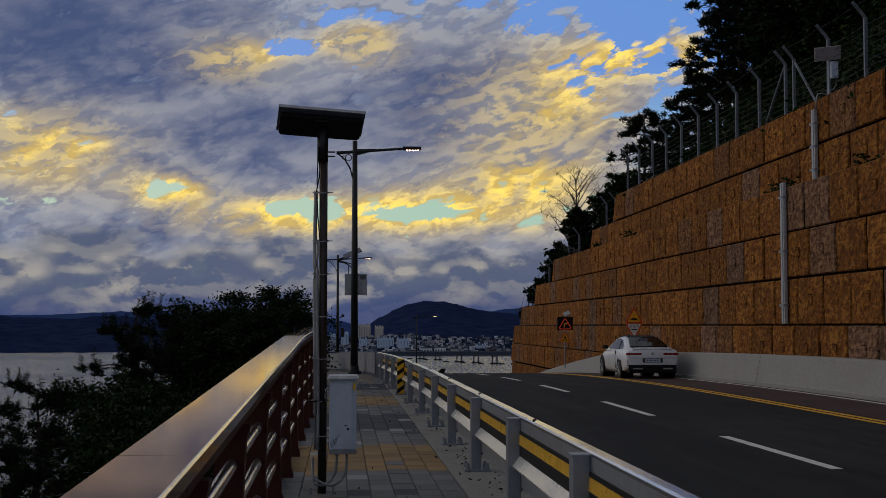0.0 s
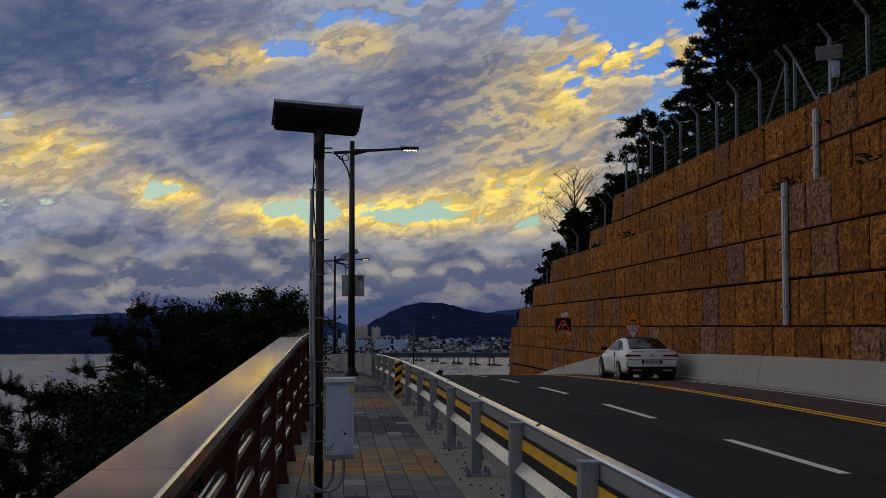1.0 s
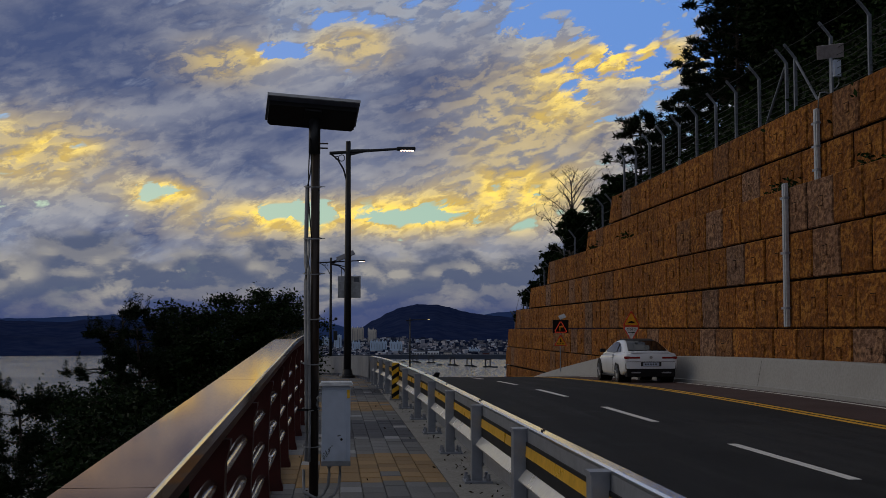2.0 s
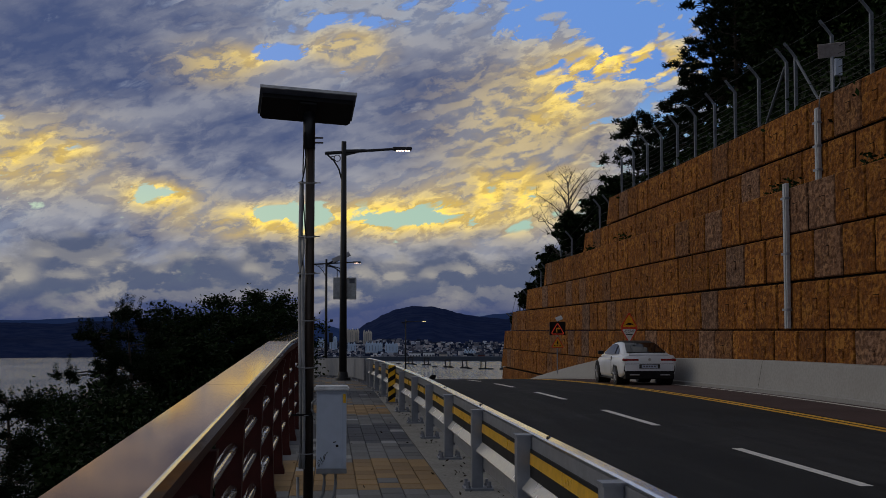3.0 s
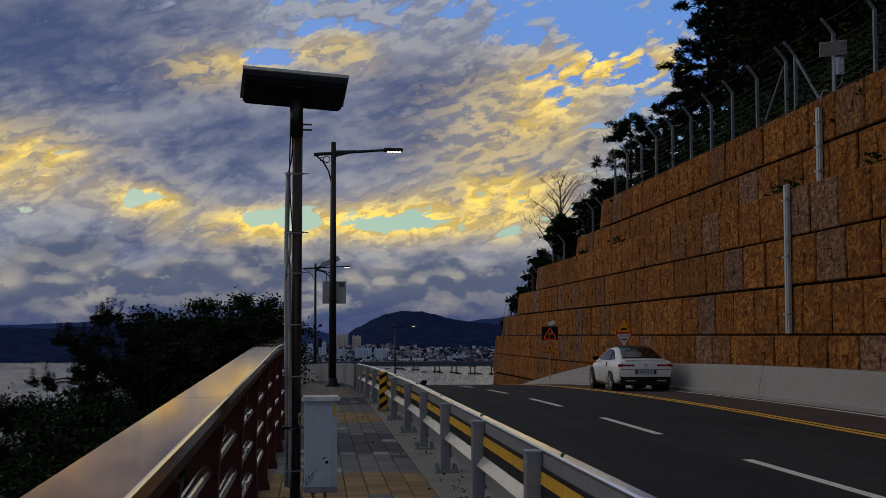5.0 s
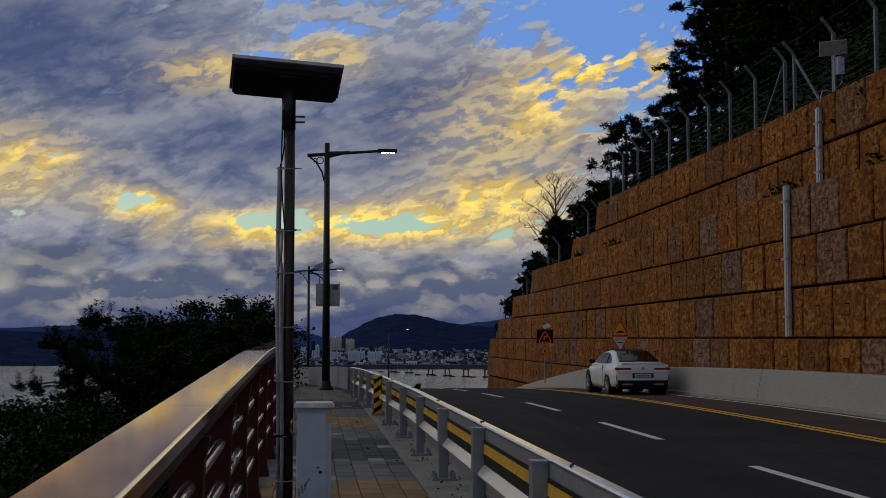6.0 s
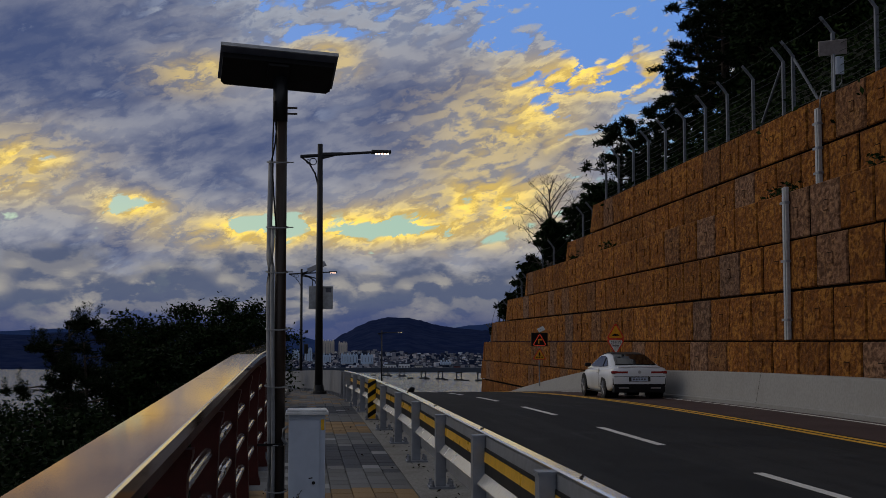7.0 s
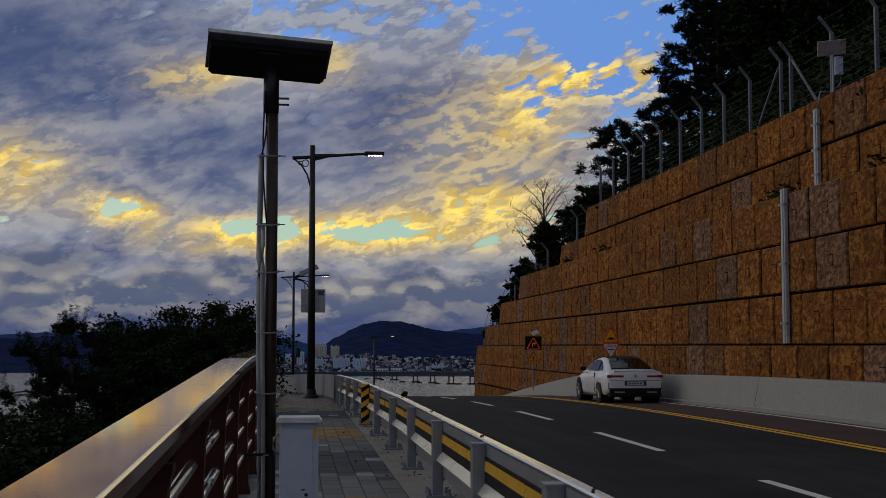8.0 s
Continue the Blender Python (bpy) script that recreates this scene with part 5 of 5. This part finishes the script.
def build_town():
    for a0, a1, el, d, bays, mat, label in (
            (0.72, 1.26, 0.06, 2150, 5, "flats_cream", "tall cream apartment slab in the harbour town"),
            (1.44, 1.82, -0.01, 2130, 4, "flats_cream", "cream apartment tower in the harbour town"),
            (1.54, 2.28, -0.52, 1900, 6, "flats_blue", "pale blue apartment row near the shore"),
            (2.40, 2.95, -0.54, 1890, 4, "flats_blue", "pale blue apartment block near the shore"),
            (0.76, 1.12, -0.55, 1950, 3, "flats_blue", "blue-white apartment block in the harbour town"),
            (-0.02, 0.30, -0.25, 2000, 2, "flats_blue", "slim blue-white tower in the harbour town"),
            (-0.55, -0.25, -0.35, 2050, 2, "flats_blue", "slim pale tower in the harbour town"),
            (5.85, 6.35, -0.85, 1850, 4, "flats_blue", "low pale apartment block by the quay")):
        tower(a0, a1, el, SEA + 8, d, bays, M[mat], label)
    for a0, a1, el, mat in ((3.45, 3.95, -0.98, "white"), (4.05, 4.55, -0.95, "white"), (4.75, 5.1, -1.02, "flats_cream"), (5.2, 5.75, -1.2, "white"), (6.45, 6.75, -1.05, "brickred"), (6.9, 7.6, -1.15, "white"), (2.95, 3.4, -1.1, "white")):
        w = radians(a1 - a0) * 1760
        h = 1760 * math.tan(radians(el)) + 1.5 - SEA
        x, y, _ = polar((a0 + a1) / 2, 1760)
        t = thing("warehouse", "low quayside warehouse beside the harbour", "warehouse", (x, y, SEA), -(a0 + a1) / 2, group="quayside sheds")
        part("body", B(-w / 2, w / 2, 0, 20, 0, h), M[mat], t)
        part("roof", B(-w / 2 - 0.6, w / 2 + 0.6, -0.6, 20.6, h, h + 1.2), M["flat_shadow"], t)
        for i in range(4):
            part("window", B(-w / 2 + w * (i + 0.25) / 4, -w / 2 + w * (i + 0.75) / 4, -0.2, 0, h * 0.55, h * 0.75), M["flat_shadow"], t)
    rnd = random.Random(5)
    verts, faces = [], []
    for _ in range(3000):
        az = rnd.uniform(-1.2, 11.0)
        f = rnd.random() ** 1.2
        rise = 0.10 + 0.10 * math.exp(-((az - 2.6) / 1.3) ** 2)
        el = -1.25 + f * (0.70 + 1.8 * (rise - 0.10)) + rnd.uniform(-0.02, 0.02)
        d = 1800 + f * 380
        x, y, _ = polar(az, d)
        z = d * math.tan(radians(el)) + 1.5
        w, h, dp = rnd.uniform(2.5, 6.5), rnd.uniform(3, 8) * (1.0 if rnd.random() < 0.9 else 1.9), 8
        i = len(verts)
        for zz in (z - 10, z + h * 0.5):
            verts += [(x - w / 2, y, zz), (x + w / 2, y, zz), (x + w / 2, y + dp, zz), (x - w / 2, y + dp, zz)]
        faces += [(i, i + 1, i + 5, i + 4), (i + 1, i + 2, i + 6, i + 5), (i + 2, i + 3, i + 7, i + 6), (i + 3, i, i + 4, i + 7), (i + 4, i + 5, i + 6, i + 7)]
    ob = part("town_houses", raw_mesh("town_houses", verts, faces, M["town"]), None)
    tagged(ob, "crowded small houses climbing the far harbour slope", "town houses", kind="stuff")
    q = tagged(part("quay", B(-60, 480, 1735, 1752, SEA - 1, SEA + 5.5), M["flat_shadow"]), "long dark quay wall across the harbour", "quay", kind="structure")
    for az, d in ((4.2, 1520), (5.13, 1430), (5.87, 1400), (6.68, 1365), (7.6, 1350), (3.5, 1560)):
        x, y, _ = polar(az, d)
        m = thing("mooring_platform", "dark mooring platform standing in the harbour", "mooring platform", (x, y, SEA), group="mooring platforms")
        part("base", B(-5, 5, -2, 2, -0.5, 1.4, bevel=0.3), M["lamp_pole"], m)
        for dx in (-2.4, 2.4):
            part("leg", B(dx - 0.55, dx + 0.55, -1, 1, 1.4, 7.6), M["lamp_pole"], m)
        part("deck", B(-3.4, 3.4, -1.2, 1.2, 7.6, 8.6), M["lamp_pole"], m)
        f = thing("float", "dark float moored in the harbour", "float", (x - 14, y + 4, SEA), group="harbour floats")
        part("hull", B(-3, 3, -1.5, 1.5, -0.5, 1.2, bevel=0.3), M["lamp_pole"], f)


build_town()


# ---- parked in the far lane: a white coupe ----
def build_car():
    c = thing("car", "white two-door coupe with a black roof and dark tyres", "car", (10.25, 40.8, ROAD + dip(43) + 0.01))

    def loft(rings):
        bm = bmesh.new()
        rows = [[bm.verts.new(p) for p in r] for r in rings]
        n = len(rows[0])
        for p, q in zip(rows, rows[1:]):
            for j in range(n):
                bm.faces.new((p[j], p[(j + 1) % n], q[(j + 1) % n], q[j]))
        bm.faces.new(rows[0][::-1])
        bm.faces.new(rows[-1])
        return bm

    # the lower body from the tail: length, half width, sill, belt
    st = [(0.0, 0.74, 0.42, 0.90), (0.03, 0.82, 0.39, 0.955), (0.12, 0.885, 0.35, 0.99), (0.4, 0.92, 0.27, 1.0), (0.95, 0.935, 0.23, 0.985), (1.6, 0.915, 0.21, 0.96), (2.6, 0.90, 0.21, 0.945),
          (3.4, 0.905, 0.22, 0.91), (3.85, 0.91, 0.23, 0.87), (4.35, 0.85, 0.25, 0.78), (4.68, 0.72, 0.29, 0.67), (4.82, 0.5, 0.36, 0.55)]
    rings = []
    for y, w, lo, hi in st:
        d = hi - lo
        half = [(w * 0.86, lo), (w * 0.95, lo + 0.03), (w * 0.985, lo + d * 0.22), (w * 0.995, lo + d * 0.50), (w, lo + d * 0.70), (w * 0.975, lo + d * 0.86), (w * 0.93, hi - 0.02), (w * 0.84, hi)]
        rings.append([(x, y, z) for x, z in half + [(0.0, hi + 0.03)] + [(-x, z) for x, z in half[::-1]]])
    part("body", loft(rings), M["car_white"], c, "glossy white body", True)

    def side(z):
        return 0.80 - (z - 0.95) * 0.52

    # the cabin: white shell, then glass set into it
    rings = []
    for y, top in ((0.30, 0.985), (0.6, 1.08), (1.0, 1.215), (1.45, 1.345), (1.9, 1.41), (2.3, 1.415), (2.7, 1.36), (3.1, 1.20), (3.6, 0.95)):
        w = side(top)
        half = [(0.85, 0.90), (0.80, 0.95), (side(0.95 + (top - 0.97) * 0.5), 0.95 + (top - 0.97) * 0.5), (w + 0.02, top - 0.045), (w - 0.09, top - 0.008)]
        rings.append([(x, y, z) for x, z in half + [(0.0, top + 0.012)] + [(-x, z) for x, z in half[::-1]]])
    part("cabin", loft(rings), M["car_white"], c, "", True)

    def plate(points, push):
        bm = bmesh.new()
        p = [bm.verts.new(q) for q in points]
        r = [bm.verts.new(Vector(q) + Vector(push)) for q in points]
        n = len(p)
        bm.faces.new(p)
        bm.faces.new(r[::-1])
        for i in range(n):
            bm.faces.new((p[i], r[i], r[(i + 1) % n], p[(i + 1) % n]))
        return bm

    rear = [(-0.64, 0.50, 1.058), (0.64, 0.50, 1.058), (0.60, 0.80, 1.155), (0.555, 1.10, 1.255), (0.50, 1.42, 1.345), (-0.50, 1.42, 1.345), (-0.555, 1.10, 1.255), (-0.60, 0.80, 1.155)]
    part("rear_window", plate(rear, (0, -0.012, 0.034)), M["car_glass"], c, "dark tinted glass")
    front = [(-0.50, 2.72, 1.36), (0.50, 2.72, 1.36), (0.66, 3.5, 1.0), (-0.66, 3.5, 1.0)]
    part("windscreen", plate(front, (0, 0.015, 0.035)), M["car_glass"], c, "dark tinted glass")
    roof = [(-0.47, 1.46, 1.355), (0.47, 1.46, 1.355), (0.46, 1.9, 1.41), (0.46, 2.3, 1.415), (0.48, 2.68, 1.37), (-0.48, 2.68, 1.37), (-0.46, 2.3, 1.415), (-0.46, 1.9, 1.41)]
    part("roof", plate(roof, (0, 0, 0.03)), M["black"], c, "black glass roof panel")
    part("boot_lip", B(-0.66, 0.66, 0.02, 0.16, 0.985, 1.022, bevel=0.015), M["car_white"], c)
    part("plate_recess", B(-0.34, 0.34, -0.004, 0.02, 0.56, 0.70, bevel=0.008), M["rim"], c, "grey plate recess")
    part("rear_crease", B(-0.80, 0.80, -0.003, 0.02, 0.705, 0.718), M["black"], c)
    for s in (-1, 1):
        window = [(1.02, 1.02), (1.25, 1.15), (1.6, 1.27), (2.0, 1.335), (2.45, 1.325), (2.75, 1.25), (3.30, 0.995), (1.9, 0.985)]
        part("side_window", plate([(s * (side(z) + 0.004), y, z) for y, z in window], (s * 0.016, 0, 0)), M["car_glass"], c, "dark tinted glass")
        part("pillar", rod(bmesh.new(), (s * (side(1.0) + 0.02), 1.55, 1.0), (s * (side(1.26) + 0.02), 1.66, 1.27), 0.014, n=6), M["black"], c)
        part("tail_light", B(s * 0.61 - 0.26, s * 0.61 + 0.26, -0.004, 0.14, 0.80, 0.885, bevel=0.025), M["tail_red"], c, "dark red tail light")
        part("bumper_vent", B(s * 0.80 - 0.035, s * 0.80 + 0.035, 0.035, 0.06, 0.46, 0.66, bevel=0.01), M["black"], c)
        part("mirror", B(s * 0.99 - 0.10, s * 0.99 + 0.10, 2.82, 2.98, 0.97, 1.10, bevel=0.045), M["black"], c)
        part("door_seam", B(s * 0.905 - 0.014, s * 0.905 + 0.014, 1.62, 1.632, 0.34, 0.93), M["black"], c)
        part("door_handle", B(s * 0.92 - 0.012, s * 0.92 + 0.012, 1.74, 1.95, 0.80, 0.825, bevel=0.008), M["alu"], c)
        part("sill", B(s * 0.865 - 0.05, s * 0.865 + 0.05, 1.3, 3.45, 0.19, 0.225, bevel=0.01), M["black"], c)
        for y in (0.98, 3.86):
            part("wheel_arch", rod(bmesh.new(), (s * 0.50, y, 0.36), (s * 0.926, y, 0.36), 0.385, n=28), M["black"], c, "black wheel arch")
            w = part("wheel", rod(bmesh.new(), (s * 0.66, y, 0.335), (s * 0.931, y, 0.335), 0.335, n=28), M["tyre"], c, "black tyre")
            part("rim", rod(bmesh.new(), (s * 0.92, y, 0.335), (s * 0.936, y, 0.335), 0.245, n=20), M["rim"], w, "dark alloy rim")
            for k in range(5):
                a = k * 1.2566 + 0.3
                part("spoke", rod(bmesh.new(), (s * 0.938, y, 0.335), (s * 0.938, y + 0.22 * math.cos(a), 0.335 + 0.22 * math.sin(a)), 0.024, n=5), M["alu"], w)
        part("exhaust_trim", B(s * 0.5 - 0.16, s * 0.5 + 0.16, -0.03, 0.02, 0.34, 0.385, bevel=0.015), M["alu"], c)
    part("rear_diffuser", B(-0.80, 0.80, -0.012, 0.35, 0.22, 0.49, bevel=0.03), M["black"], c, "black lower bumper")
    part("number_plate", B(-0.26, 0.26, -0.014, -0.005, 0.575, 0.685), M["cabinet"], c, "pale plate with plain bars")
    for i in range(5):
        part("plate_bar", B(-0.21 + i * 0.085, -0.155 + i * 0.085, -0.018, -0.0145, 0.605, 0.655), M["panel_back"], c)
    part("badge", rod(bmesh.new(), (0, -0.012, 0.85), (0, 0.03, 0.85), 0.05, n=16), M["alu"], c)


build_car()


def build_litter():
    rnd = random.Random(6)
    verts, faces = [], []
    for _ in range(260):
        y = rnd.uniform(9, 34)
        x = guard_x(y) + rnd.gauss(0.02, 0.12) if rnd.random() < 0.8 else rnd.uniform(-0.5, 1.1)
        leaf_cloud(rnd, [(x, y, dip(y) + 0.012)], 1, 0.01, 0.022, verts, faces, 0.1)
    ob = part("leaf_litter", raw_mesh("leaf_litter", verts, faces, M["litter"]), None)
    tagged(ob, "scattered dry leaf bits along the kerb strip", "leaf litter", kind="stuff")


build_litter()


# ---- paving, piece by piece ----
def paver_kind(y, rnd):
    """The colour of a paver: broad bands of tan, grey and charcoal with the odd stray."""
    stray = rnd.random()
    if 11.5 < y < 14.5 or 22.8 < y < 26.0:
        return "paver_tan" if stray < 0.90 else ("paver_pale" if stray < 0.94 else "paver_grey")
    if 16.8 < y < 20.3 or 28.8 < y < 32.4:
        return "paver_dark" if stray < 0.955 else "paver_pale"
    if y > 34.0:
        return "paver_grey" if stray < 0.75 else "paver_tan"
    return "paver_grey" if stray < 0.90 else ("paver_tan" if stray < 0.94 else ("paver_dark" if stray < 0.97 else "paver_pale"))


def build_paving():
    rnd = random.Random(2)
    w, d, gap = 0.2122, 0.42, 0.006
    bed = thing("footway_paving", "mixed grey, tan and charcoal concrete pavers", "paving", kind="structure")
    meshes = {}
    for name in ("paver_grey", "paver_dark", "paver_tan", "paver_pale"):
        bm = bmesh.new()
        x1, y1, c = w - gap, d - gap, 0.007
        lo = [bm.verts.new((x, y, -0.03)) for x, y in ((0, 0), (x1, 0), (x1, y1), (0, y1))]
        md = [bm.verts.new((x, y, -0.006)) for x, y in ((0, 0), (x1, 0), (x1, y1), (0, y1))]
        hi = [bm.verts.new((x, y, 0)) for x, y in ((c, c), (x1 - c, c), (x1 - c, y1 - c), (c, y1 - c))]
        for a, b in ((lo, md), (md, hi)):
            for i in range(4):
                bm.faces.new((a[i], a[(i + 1) % 4], b[(i + 1) % 4], b[i]))
        bm.faces.new(hi)
        meshes[name] = mesh_of("paver", bm, M[name])
    verts, faces = [], []
    rest = {"paver_grey": ([], []), "paver_dark": ([], []), "paver_tan": ([], []), "paver_pale": ([], [])}
    for row in range(-12, 142):
        for col in range(8):
            x = -0.578 + col * w
            y = row * d + (0.0, 0.09, 0.03, 0.13, 0.05, 0.17, 0.08, 0.02)[col]
            kind = paver_kind(y + rnd.uniform(-0.15, 0.15), rnd)
            z = dip(y) + rnd.uniform(-0.003, 0.003)
            if 9.9 < y < 25.8:
                p = part("paver", meshes[kind], None, bed)
                p.location = (x, y, z)
            else:
                v, f = rest[kind]
                i = len(v)
                z2 = dip(y + d)
                x1, y1 = x + w - gap, y + d - gap
                v += [(x, y, z - 0.028), (x1, y, z - 0.028), (x1, y1, z2 - 0.028), (x, y1, z2 - 0.028), (x, y, z), (x1, y, z), (x1, y1, z2), (x, y1, z2)]
                f += [(i, i + 1, i + 5, i + 4), (i + 1, i + 2, i + 6, i + 5), (i + 2, i + 3, i + 7, i + 6), (i + 3, i, i + 4, i + 7), (i + 4, i + 5, i + 6, i + 7)]
    for kind, (v, f) in rest.items():
        if v:
            tagged(part("paver_field", raw_mesh("paver_field", v, f, M[kind]), None, bed), kind="stuff")


build_paving()
